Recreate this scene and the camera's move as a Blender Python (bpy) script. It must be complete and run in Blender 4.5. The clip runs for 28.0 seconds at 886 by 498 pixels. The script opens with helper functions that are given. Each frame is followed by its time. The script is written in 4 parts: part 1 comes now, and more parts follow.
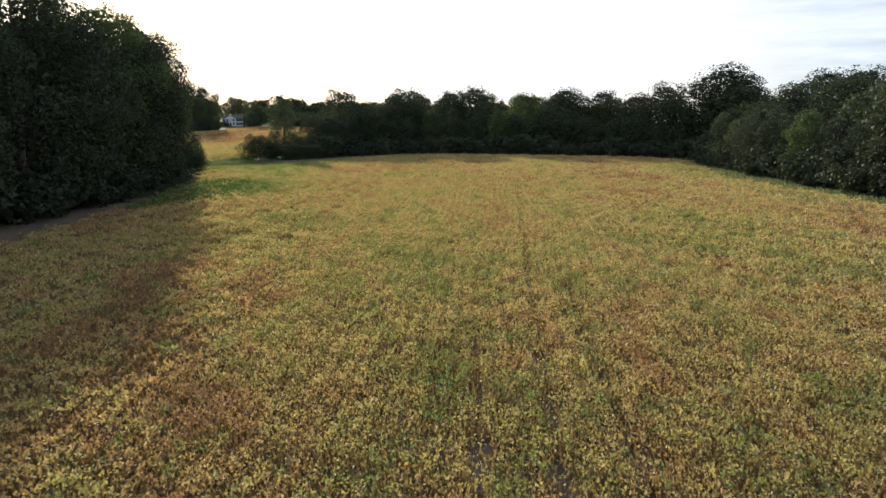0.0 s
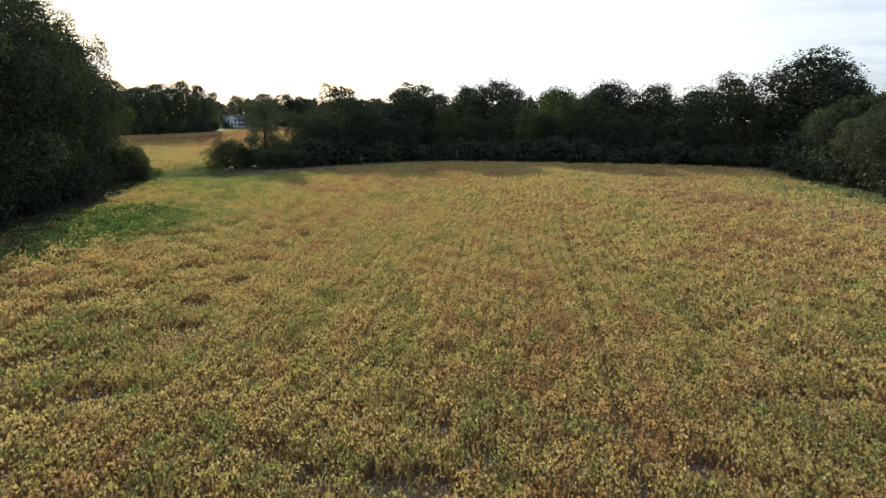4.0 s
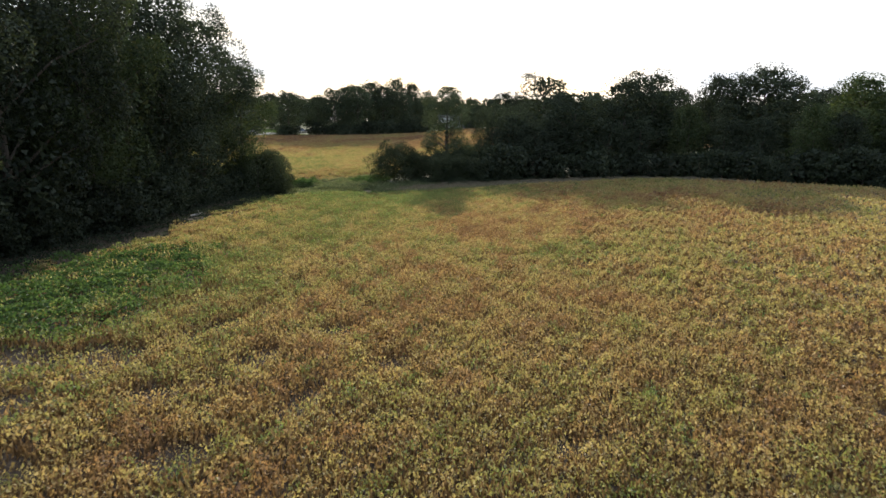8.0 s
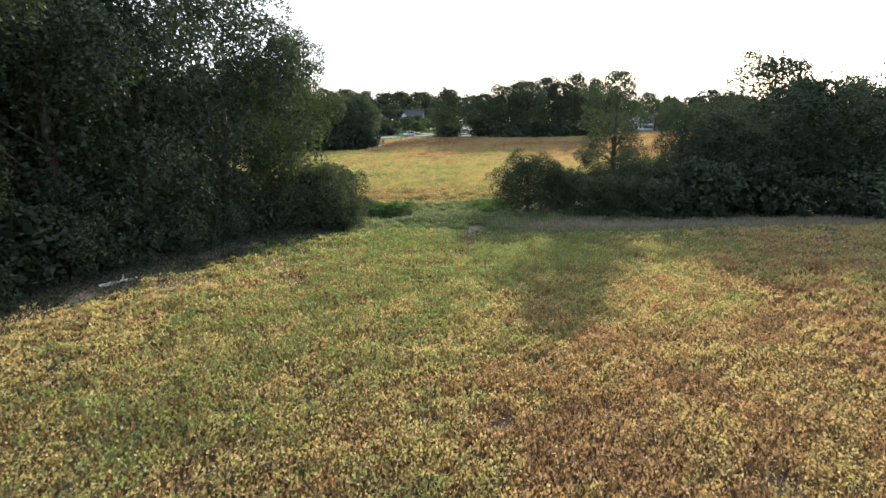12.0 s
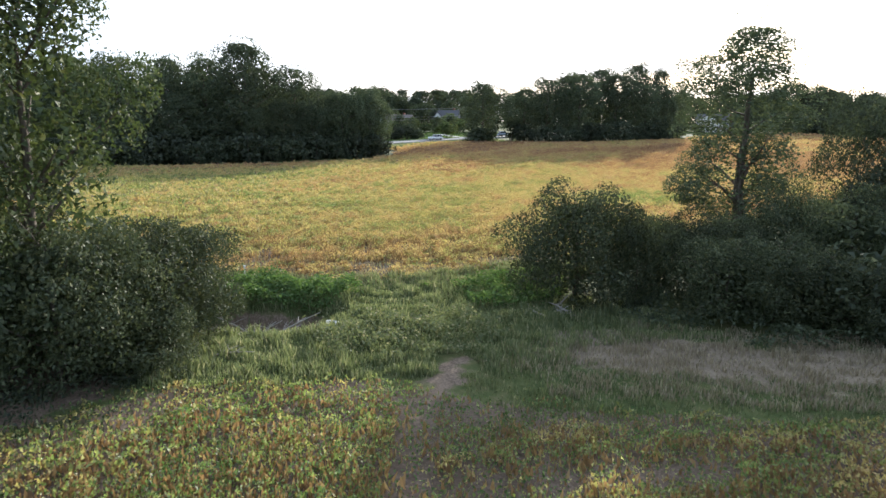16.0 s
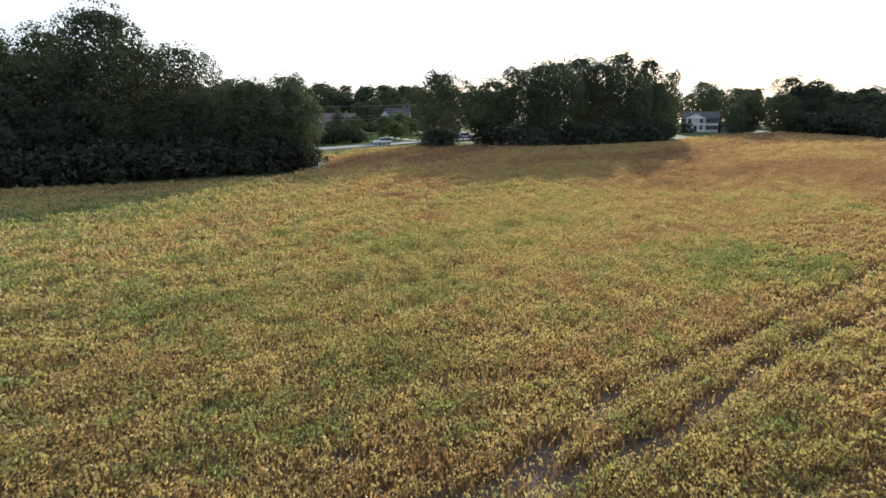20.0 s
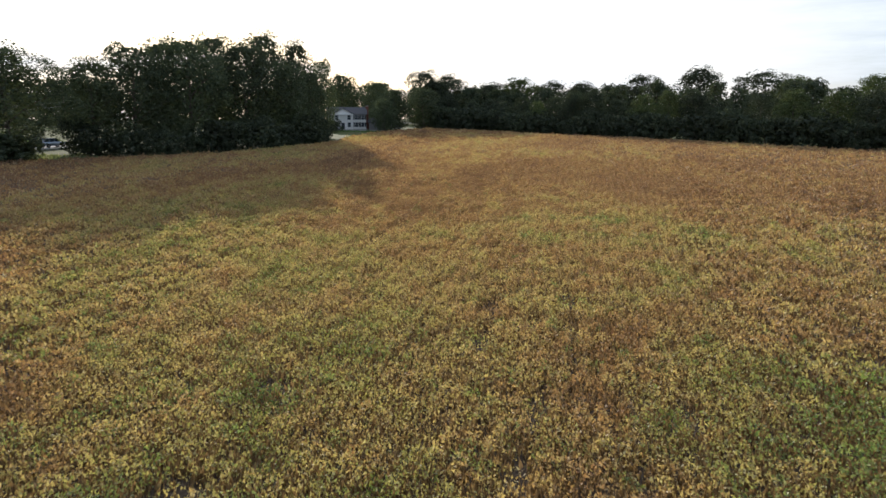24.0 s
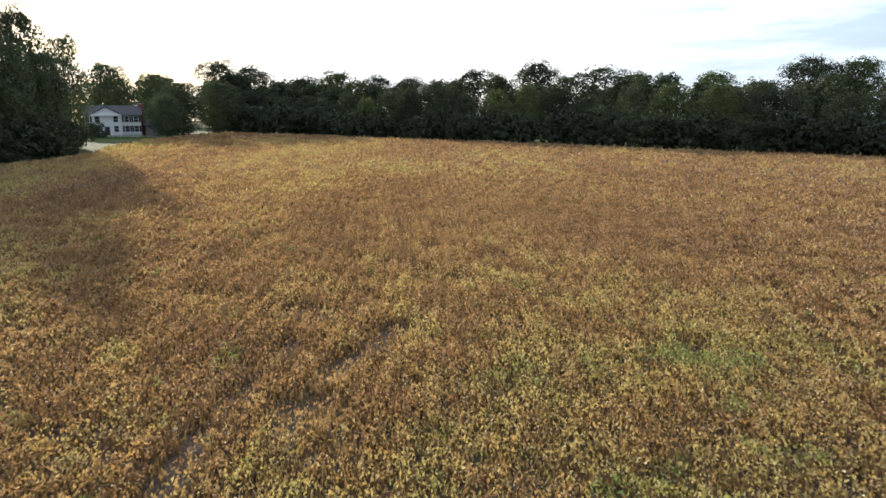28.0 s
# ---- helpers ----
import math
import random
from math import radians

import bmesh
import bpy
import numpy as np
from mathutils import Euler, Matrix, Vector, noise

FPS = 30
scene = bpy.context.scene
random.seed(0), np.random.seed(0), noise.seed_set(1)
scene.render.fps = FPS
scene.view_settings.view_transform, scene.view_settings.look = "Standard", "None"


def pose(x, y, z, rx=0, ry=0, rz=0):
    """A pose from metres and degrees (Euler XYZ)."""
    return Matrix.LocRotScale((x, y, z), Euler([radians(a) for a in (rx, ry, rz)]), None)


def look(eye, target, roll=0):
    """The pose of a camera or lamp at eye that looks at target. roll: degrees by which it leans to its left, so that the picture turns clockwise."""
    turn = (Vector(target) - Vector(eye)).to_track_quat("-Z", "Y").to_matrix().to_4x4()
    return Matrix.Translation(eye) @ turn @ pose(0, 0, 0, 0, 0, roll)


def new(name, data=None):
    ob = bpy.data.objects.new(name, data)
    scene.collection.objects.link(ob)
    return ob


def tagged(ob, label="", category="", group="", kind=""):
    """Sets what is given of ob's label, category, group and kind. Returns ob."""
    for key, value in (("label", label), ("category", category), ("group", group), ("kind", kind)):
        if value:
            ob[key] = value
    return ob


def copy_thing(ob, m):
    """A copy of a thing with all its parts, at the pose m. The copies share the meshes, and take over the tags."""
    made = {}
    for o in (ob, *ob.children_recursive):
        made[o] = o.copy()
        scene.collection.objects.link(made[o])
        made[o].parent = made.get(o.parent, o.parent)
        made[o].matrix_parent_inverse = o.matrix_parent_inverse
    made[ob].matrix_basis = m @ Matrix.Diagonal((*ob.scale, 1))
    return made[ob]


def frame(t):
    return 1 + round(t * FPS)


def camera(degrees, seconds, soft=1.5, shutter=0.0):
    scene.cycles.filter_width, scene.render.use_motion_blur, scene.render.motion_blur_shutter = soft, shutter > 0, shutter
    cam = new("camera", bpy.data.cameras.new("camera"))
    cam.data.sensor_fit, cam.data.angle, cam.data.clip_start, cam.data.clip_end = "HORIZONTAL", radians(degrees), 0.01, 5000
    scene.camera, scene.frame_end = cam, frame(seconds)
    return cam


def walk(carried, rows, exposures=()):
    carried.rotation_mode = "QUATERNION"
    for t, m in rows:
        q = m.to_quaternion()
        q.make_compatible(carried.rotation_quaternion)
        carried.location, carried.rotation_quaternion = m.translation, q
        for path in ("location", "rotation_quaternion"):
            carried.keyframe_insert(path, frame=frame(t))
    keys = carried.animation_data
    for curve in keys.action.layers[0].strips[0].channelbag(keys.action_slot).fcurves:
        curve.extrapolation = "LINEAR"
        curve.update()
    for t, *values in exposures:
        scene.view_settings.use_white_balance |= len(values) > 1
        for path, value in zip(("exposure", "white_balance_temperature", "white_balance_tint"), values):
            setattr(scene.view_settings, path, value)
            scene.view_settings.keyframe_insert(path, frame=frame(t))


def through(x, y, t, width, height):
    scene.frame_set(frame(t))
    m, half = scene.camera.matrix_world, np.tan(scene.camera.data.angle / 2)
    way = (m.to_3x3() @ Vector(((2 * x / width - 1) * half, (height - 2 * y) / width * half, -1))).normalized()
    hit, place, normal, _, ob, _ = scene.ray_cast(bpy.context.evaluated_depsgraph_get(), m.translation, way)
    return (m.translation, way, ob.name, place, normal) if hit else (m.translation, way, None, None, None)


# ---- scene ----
cam = camera(68.4, 28.0, 1.5, 0.15)
METRES, EYE, TILT, LEAN, TURN = 263.0, 10.0, 0.47, 0.0, 0.0
ROWS = [
    (0.0, -0.0072, -0.0057, 0.0, -0.37, -11.55, -0.16),
    (0.5, -0.0062, 0.0095, -0.0003, -0.33, -11.54, -0.14),
    (1.0, -0.0052, 0.0255, -0.0004, -0.31, -11.53, -0.12),
    (1.5, -0.0041, 0.0423, -0.0007, -0.26, -11.51, -0.1),
    (2.0, -0.0031, 0.0585, -0.0009, -0.19, -11.53, -0.09),
    (2.5, -0.002, 0.0765, -0.0011, -0.15, -11.51, -0.07),
    (3.0, -0.0009, 0.0948, -0.0012, -0.08, -11.52, -0.1),
    (3.5, 0.0001, 0.1136, -0.0014, 0.41, -11.51, -0.1),
    (5.5, 0.0011, 0.1876, -0.0025, 8.51, -11.44, -0.2),
    (6.0, 0.0011, 0.2053, -0.0028, 11.28, -11.43, -0.24),
    (6.5, 0.0006, 0.223, -0.003, 14.0, -11.44, -0.26),
    (7.0, -0.0003, 0.2408, -0.0033, 16.85, -11.42, -0.33),
    (7.5, -0.0018, 0.2587, -0.0035, 19.51, -11.44, -0.36),
    (8.0, -0.004, 0.2766, -0.0037, 21.47, -11.44, -0.38),
    (8.5, -0.0067, 0.2944, -0.0039, 23.93, -11.45, -0.4),
    (9.0, -0.0101, 0.3122, -0.0042, 26.26, -11.46, -0.44),
    (9.5, -0.014, 0.3298, -0.0044, 28.03, -11.45, -0.45),
    (10.0, -0.0185, 0.3473, -0.0045, 30.15, -11.46, -0.5),
    (10.5, -0.0236, 0.3646, -0.0046, 32.72, -11.49, -0.51),
    (11.0, -0.0292, 0.3817, -0.0046, 35.21, -11.48, -0.56),
    (11.5, -0.0356, 0.3986, -0.0046, 37.02, -11.5, -0.53),
    (12.0, -0.0426, 0.4152, -0.0045, 38.09, -11.52, -0.52),
    (12.5, -0.0502, 0.4316, -0.0043, 38.68, -11.53, -0.55),
    (14.5, -0.0865, 0.4977, -0.0052, 40.2, -11.45, -0.39),
    (15.0, -0.0965, 0.5129, -0.0051, 40.48, -11.47, -0.39),
    (15.5, -0.107, 0.5276, -0.005, 41.49, -11.49, -0.37),
    (16.0, -0.1182, 0.542, -0.005, 42.33, -11.5, -0.35),
    (16.5, -0.1296, 0.556, -0.0049, 42.83, -11.52, -0.34),
    (17.0, -0.1414, 0.5699, -0.005, 43.17, -11.52, -0.33),
    (17.5, -0.1536, 0.5838, -0.0052, 43.4, -11.52, -0.36),
    (18.0, -0.1661, 0.5976, -0.0054, 43.61, -11.51, -0.35),
    (18.5, -0.1788, 0.6115, -0.0055, 43.44, -11.51, -0.26),
    (19.0, -0.1918, 0.6251, -0.0055, 42.5, -11.53, -0.24),
    (19.5, -0.2048, 0.6385, -0.0055, 40.58, -11.54, -0.19),
    (20.0, -0.2178, 0.6517, -0.0053, 37.89, -11.57, -0.17),
    (20.5, -0.2307, 0.6649, -0.0052, 34.61, -11.6, -0.12),
    (21.0, -0.2435, 0.6779, -0.0052, 30.67, -11.68, -0.14),
    (21.5, -0.2558, 0.6911, -0.0051, 26.62, -11.71, -0.09),
    (22.0, -0.2675, 0.7046, -0.0052, 22.93, -11.73, -0.08),
    (22.5, -0.2785, 0.7185, -0.0054, 18.02, -11.74, -0.0),
    (24.5, -0.3116, 0.7783, -0.0061, 1.07, -11.82, 0.19),
    (25.0, -0.3168, 0.7947, -0.0063, -2.32, -11.81, 0.25),
    (25.5, -0.3207, 0.8114, -0.0064, -5.76, -11.84, 0.29),
    (26.0, -0.3234, 0.8285, -0.0065, -8.95, -11.87, 0.31),
    (26.5, -0.3248, 0.846, -0.0068, -10.61, -11.87, 0.32),
    (27.0, -0.3249, 0.8638, -0.0071, -11.44, -11.84, 0.36),
    (27.5, -0.3239, 0.8818, -0.0073, -11.9, -11.81, 0.37),
    (28.0, -0.3221, 0.9, -0.0074, -12.22, -11.8, 0.37),
]
EXPOSURES = [(0.0, 0.32, 6500, 10), (3.0, 0.3, 6450, 10), (6.0, 0.15, 6350, 11), (8.0, 0.25, 6300, 11), (11.0, 0.82, 6150, 11), (14.5, 1.07, 6000, 11), (17.0, 1.02, 6000, 11), (20.0, 0.53, 6250, 11), (22.0, 0.1, 6350, 11), (25.0, 0.36, 6350, 11), (28.0, 0.62, 6450, 10)]
walk(cam, [(t, pose(0, 0, EYE, TILT, LEAN, TURN) @ pose(METRES * x, METRES * y, METRES * z, 90 + pitch, roll, yaw)) for t, x, y, z, yaw, pitch, roll in ROWS], EXPOSURES)

# ---- light ----
SUN_SIDE, SUN_UP = 21.0, 15.0     # degrees left of +y, and above the horizon
to_sun = Vector((-math.sin(radians(SUN_SIDE)) * math.cos(radians(SUN_UP)), math.cos(radians(SUN_SIDE)) * math.cos(radians(SUN_UP)), math.sin(radians(SUN_UP))))
world = bpy.data.worlds.new("sky")
scene.world = world
world.use_nodes = True
wt = world.node_tree
wt.nodes.clear()


def wn(kind, **sets):
    n = wt.nodes.new(kind)
    for k, v in sets.items():
        if k in n.inputs:
            n.inputs[k].default_value = v
    return n


sky = wt.nodes.new("ShaderNodeTexSky")
sky.sky_type, sky.sun_disc = "NISHITA", False
sky.sun_elevation, sky.sun_rotation = radians(SUN_UP), radians(-SUN_SIDE)
sky.air_density, sky.dust_density, sky.ozone_density = 1.0, 2.0, 1.5
co = wt.nodes.new("ShaderNodeTexCoord")
stretch = wt.nodes.new("ShaderNodeMapping")
stretch.inputs["Scale"].default_value = (1.2, 1.2, 9.0)
stretch.inputs["Rotation"].default_value = (0.0, 0.06, 0.4)
cloud = wn("ShaderNodeTexNoise", Scale=1.7, Detail=7.0, Roughness=0.6)
ramp = wt.nodes.new("ShaderNodeValToRGB")
ramp.color_ramp.elements[0].position, ramp.color_ramp.elements[1].position = 0.40, 0.66
ramp.color_ramp.elements[0].color, ramp.color_ramp.elements[1].color = (0.62, 0.62, 0.62, 1), (1.0, 1.0, 1.0, 1)
veil = wt.nodes.new("ShaderNodeMixRGB")
# haze: brightest round the sun, fading with the angle from it
toward = wt.nodes.new("ShaderNodeVectorMath")
toward.operation = "DOT_PRODUCT"
toward.inputs[1].default_value = to_sun
haze = wt.nodes.new("ShaderNodeValToRGB")
haze.color_ramp.interpolation = "EASE"
for k, (p, c) in enumerate(((0.0, (0.32, 0.43, 0.60)), (0.45, (0.44, 0.56, 0.74)), (0.76, (0.53, 0.66, 0.81)), (0.90, (0.94, 0.97, 1.0)))):
    e = haze.color_ramp.elements[k] if k < 2 else haze.color_ramp.elements.new(p)
    e.position, e.color = p, (*c, 1)
half = wt.nodes.new("ShaderNodeMath")
half.operation = "MULTIPLY_ADD"
half.inputs[1].default_value, half.inputs[2].default_value = 0.5, 0.5
lift = wt.nodes.new("ShaderNodeVectorMath")
lift.operation = "SCALE"
lift.inputs["Scale"].default_value = 10.0
streak = wt.nodes.new("ShaderNodeValToRGB")
streak.color_ramp.elements[0].position, streak.color_ramp.elements[1].position = 0.47, 0.68
streak.color_ramp.elements[0].color, streak.color_ramp.elements[1].color = (0.0, 0.0, 0.0, 1), (0.85, 0.85, 0.85, 1)
white = wt.nodes.new("ShaderNodeMixRGB")
white.inputs[2].default_value = (9.4, 9.7, 10.0, 1)
back = wn("ShaderNodeBackground", Strength=0.10)
wout = wt.nodes.new("ShaderNodeOutputWorld")
for a, b in ((co.outputs["Generated"], toward.inputs[0]), (toward.outputs["Value"], half.inputs[0]), (half.outputs[0], haze.inputs[0]), (haze.outputs[0], lift.inputs[0]), (lift.outputs[0], veil.inputs[2]),
             (co.outputs["Generated"], stretch.inputs["Vector"]), (stretch.outputs[0], cloud.inputs["Vector"]), (cloud.outputs["Fac"], ramp.inputs[0]),
             (ramp.outputs[0], veil.inputs[0]), (sky.outputs[0], veil.inputs[1]), (cloud.outputs["Fac"], streak.inputs[0]), (streak.outputs[0], white.inputs[0]), (veil.outputs[0], white.inputs[1]), (white.outputs[0], back.inputs["Color"]), (back.outputs[0], wout.inputs["Surface"])):
    wt.links.new(a, b)

sun = new("sun", bpy.data.lights.new("sun", "SUN"))
sun.data.energy, sun.data.angle, sun.data.color = 5.0, radians(0.7), (1.0, 0.91, 0.77)
sun.matrix_world = look(to_sun * 100, (0, 0, 0))

# ---- materials ----


class Nodes:
    """A new node material, and short ways to add and join its nodes."""

    def __init__(self, name):
        self.mat = bpy.data.materials.new(name)
        self.mat.use_nodes = True
        self.t = self.mat.node_tree
        self.t.nodes.clear()
        self.out = self.t.nodes.new("ShaderNodeOutputMaterial")

    def add(self, kind, props=None, **sockets):
        n = self.t.nodes.new(kind)
        for k, v in (props or {}).items():
            if k == "operation":
                n.operation = v
            elif k == "blend_type":
                n.blend_type = v
        for k, v in sockets.items():
            self.put(n, k, v)
        return n

    def put(self, n, key, v):
        sock = n.inputs[int(key[1:])] if key[0] == "i" and key[1:].isdigit() else n.inputs[key.replace("_", " ")]
        if isinstance(v, bpy.types.NodeSocket):
            self.t.links.new(v, sock)
        else:
            sock.default_value = v

    def place(self, scale=(1, 1, 1), turn=0.0):
        g = self.add("ShaderNodeNewGeometry")
        m = self.add("ShaderNodeMapping", Vector=g.outputs["Position"], Scale=scale)
        m.inputs["Rotation"].default_value = (0, 0, radians(turn))
        return m.outputs[0]

    def noise(self, scale, detail=3.0, where=None, rough=0.55):
        n = self.add("ShaderNodeTexNoise", Scale=scale, Detail=detail, Roughness=rough)
        self.t.links.new(where or self.place(), n.inputs["Vector"])
        return n.outputs["Fac"]

    def ramp(self, fac, stops):
        r = self.add("ShaderNodeValToRGB", Fac=fac)
        el = r.color_ramp.elements
        while len(el) < len(stops):
            el.new(0.5)
        for e, (p, c) in zip(el, stops):
            e.position, e.color = p, (*c, 1)
        return r.outputs["Color"]

    def mix(self, fac, a, b, blend="MIX"):
        n = self.add("ShaderNodeMixRGB", {"blend_type": blend}, i0=fac, i1=a if isinstance(a, bpy.types.NodeSocket) else (*a, 1), i2=b if isinstance(b, bpy.types.NodeSocket) else (*b, 1))
        return n.outputs[0]

    def math(self, op, a, b=0.0):
        return self.add("ShaderNodeMath", {"operation": op}, i0=a, i1=b).outputs[0]

    def bump(self, height, strength, distance):
        return self.add("ShaderNodeBump", Height=height, Strength=strength, Distance=distance).outputs[0]

    def solid(self, color, rough=0.8, normal=None, metal=0.0, spec=0.3):
        p = self.add("ShaderNodeBsdfPrincipled", Roughness=rough, Metallic=metal)
        p.inputs["Specular IOR Level"].default_value = spec
        self.put(p, "Base_Color", color if isinstance(color, bpy.types.NodeSocket) else (*color, 1))
        if normal:
            self.put(p, "Normal", normal)
        self.t.links.new(p.outputs[0], self.out.inputs["Surface"])
        return self.mat

    def leaf(self, color, through=0.35, gloss=0.06, rough=0.45):
        d = self.add("ShaderNodeBsdfDiffuse", Color=color)
        t = self.add("ShaderNodeBsdfTranslucent", Color=self.mix(1.0, color, (1.0, 1.0, 0.75), "MULTIPLY"))
        g = self.add("ShaderNodeBsdfGlossy", Roughness=rough, Color=(1, 1, 1, 1))
        m = self.add("ShaderNodeMixShader", i0=through, i1=d.outputs[0], i2=t.outputs[0])
        k = self.add("ShaderNodeMixShader", i0=gloss, i1=m.outputs[0], i2=g.outputs[0])
        self.t.links.new(k.outputs[0], self.out.inputs["Surface"])
        return self.mat


def island(n):
    return n.add("ShaderNodeNewGeometry").outputs["Random Per Island"]


ROW_TURN = 6.0    # degrees by which the crop rows lean to the right of +y


def crop_leaves():
    """Soybean leaves: green where they are late, then yellow, tan and brown; riper in the north of the fields."""
    n = Nodes("soybean_leaves")
    broad = n.noise(0.055, 3, n.place((1.0, 0.45, 1.0), ROW_TURN))
    fine = n.noise(0.42, 4, n.place((1.0, 0.5, 1.0), ROW_TURN), 0.65)
    own = island(n)
    ripe = n.add("ShaderNodeMapRange", Value=n.add("ShaderNodeSeparateXYZ", Vector=n.place()).outputs["Y"], i1=195.0, i2=270.0, i3=-0.02, i4=0.15).outputs[0]
    late = n.add("ShaderNodeMapRange", Value=n.add("ShaderNodeSeparateXYZ", Vector=n.place()).outputs["X"], i1=-75.0, i2=-55.0, i3=-0.06, i4=0.0).outputs[0]
    ripe = n.math("ADD", ripe, late)
    for x, y, near, far, shift in ((-104, 195, 12, 50, -0.08), (-26, 122, 6, 24, -0.12), (-44, 154, 10, 32, -0.27), (-67, 218, 2, 11, -0.26), (5, 48, 8, 36, -0.06), (-27, 96, 4, 20, -0.1), (-74, 256, 1, 12, -0.07), (-71.7, 256.4, 0.3, 2.5, -0.22), (-77.7, 248.6, 0.5, 4, -0.16), (-65, 251, 0.3, 3, -0.18), (-84, 250, 0.5, 5, -0.14), (-10, 121, 1, 5, -0.16), (-19, 128, 2, 9, 0.12), (-63, 282, 3, 16, 0.12), (-68, 252, 2, 14, -0.08), (-36, 100, 4, 14, -0.12), (-12, 137, 3, 18, 0.1), (7, 27, 1, 9, 0.06), (0, 22, 10, 45, -0.06), (-66, 300, 4, 22, 0.08)):
        gap = n.add("ShaderNodeVectorMath", {"operation": "DISTANCE"}, i0=n.place((1, 1, 0)), i1=(x, y, 0)).outputs["Value"]
        ripe = n.math("ADD", ripe, n.add("ShaderNodeMapRange", Value=gap, i1=float(near), i2=float(far), i3=shift, i4=0.0).outputs[0])
    v = n.math("ADD", n.math("MULTIPLY", broad, 1.2), n.math("MULTIPLY", fine, 1.3))
    each = n.noise(1.05, 3, n.place((1.0, 0.8, 1.0), ROW_TURN))
    v = n.math("ADD", n.math("ADD", v, n.math("ADD", n.math("MULTIPLY", own, 0.10), n.math("MULTIPLY", each, 0.60))), ripe)
    v = n.math("SUBTRACT", v, 1.03)
    c = n.ramp(v, [(0.08, (0.085, 0.15, 0.04)), (0.25, (0.20, 0.225, 0.065)), (0.40, (0.41, 0.36, 0.13)), (0.54, (0.53, 0.405, 0.17)), (0.68, (0.42, 0.25, 0.115)), (0.92, (0.21, 0.108, 0.065))])
    # plants that have dried to red-brown, in streaks along the rows, and a few that are still green
    streak = n.noise(0.62, 3, n.place((1.0, 0.4, 1.0), ROW_TURN + 2), 0.6)
    dried = n.add("ShaderNodeMapRange", Value=n.math("ADD", streak, n.math("ADD", n.math("MULTIPLY", own, 0.16), n.math("MULTIPLY", ripe, 0.8))), i1=0.60, i2=0.76, i3=0.0, i4=0.85).outputs[0]
    c = n.mix(dried, c, n.ramp(own, [(0.0, (0.21, 0.105, 0.055)), (0.6, (0.36, 0.20, 0.105)), (1.0, (0.50, 0.335, 0.18))]))
    fresh = n.add("ShaderNodeMapRange", Value=n.math("SUBTRACT", n.noise(0.9, 2, n.place((1.0, 0.7, 1.0), 40)), n.math("MULTIPLY", ripe, 0.6)), i1=0.60, i2=0.69, i3=0.0, i4=0.85).outputs[0]
    c = n.mix(fresh, c, n.ramp(own, [(0.0, (0.09, 0.17, 0.05)), (1.0, (0.28, 0.35, 0.11))]))
    # leaves differ in tone; a few are bleached pale, which also paints in sun glints
    tone = n.math("FRACT", n.math("MULTIPLY", own, 37.0))
    c = n.add("ShaderNodeHueSaturation", Hue=0.5, Color=c, Value=n.math("ADD", n.math("MULTIPLY", tone, 0.42), 0.73)).outputs[0]
    bleached_glint = n.add("ShaderNodeMapRange", Value=n.math("FRACT", n.math("MULTIPLY", own, 91.0)), i1=0.905, i2=0.915, i3=0.0, i4=0.3).outputs[0]
    c = n.mix(bleached_glint, c, (0.78, 0.66, 0.40))
    return n.leaf(c, 0.5, 0.03, 0.5)


def tree_leaves(name, dark, light, warm, through=0.3):
    n = Nodes(name)
    own = island(n)
    patch = n.noise(0.22, 2)
    c = n.ramp(own, [(0.0, dark), (0.85, light), (1.0, warm)])
    each = n.add("ShaderNodeObjectInfo").outputs["Random"]
    c = n.mix(n.math("MULTIPLY", patch, 0.5), c, dark)
    hue = n.add("ShaderNodeHueSaturation", Hue=0.5, Color=c, Value=n.math("ADD", n.math("MULTIPLY", each, 0.5), 0.75))
    return n.leaf(hue.outputs[0], through, 0.02, 0.55)


def ground_mat(name, stops, scale, rough=0.95, bump=0.4):
    n = Nodes(name)
    a, b = n.noise(scale, 5), n.noise(scale * 14, 4)
    v = n.math("ADD", n.math("MULTIPLY", a, 0.6), n.math("MULTIPLY", b, 0.4))
    return n.solid(n.ramp(v, stops), rough, n.bump(b, bump, 0.05), spec=0.15)


def bark_mat():
    n = Nodes("bark")
    a = n.noise(3.0, 5, n.place((3.0, 3.0, 0.5)))
    return n.solid(n.ramp(a, [(0.3, (0.05, 0.038, 0.028)), (0.7, (0.17, 0.14, 0.11))]), 0.9, n.bump(a, 0.8, 0.04))


M_CROP = crop_leaves()
# lighter oak copy: on the clump and far woods its colour paints haze
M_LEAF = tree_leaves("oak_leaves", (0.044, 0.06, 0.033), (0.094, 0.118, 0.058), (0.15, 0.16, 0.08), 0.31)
# darker oak copy: puts the shade of the woods into the leaf colour
M_OAK = tree_leaves("shaded_oak_leaves", (0.026, 0.036, 0.021), (0.062, 0.078, 0.04), (0.115, 0.125, 0.06), 0.24)
M_LEAF2 = tree_leaves("light_leaves", (0.05, 0.075, 0.026), (0.11, 0.14, 0.05), (0.19, 0.19, 0.075))
M_VINE = tree_leaves("vine_leaves", (0.034, 0.046, 0.023), (0.092, 0.112, 0.05), (0.18, 0.18, 0.085), 0.27)
M_GRASS = tree_leaves("grass_blades", (0.10, 0.128, 0.06), (0.225, 0.25, 0.12), (0.47, 0.43, 0.28), 0.45)
M_DRY = tree_leaves("dry_grass_blades", (0.24, 0.20, 0.14), (0.42, 0.36, 0.26), (0.55, 0.48, 0.35), 0.4)
M_WEED = tree_leaves("weed_leaves", (0.058, 0.112, 0.03), (0.125, 0.195, 0.055), (0.21, 0.28, 0.11), 0.45)
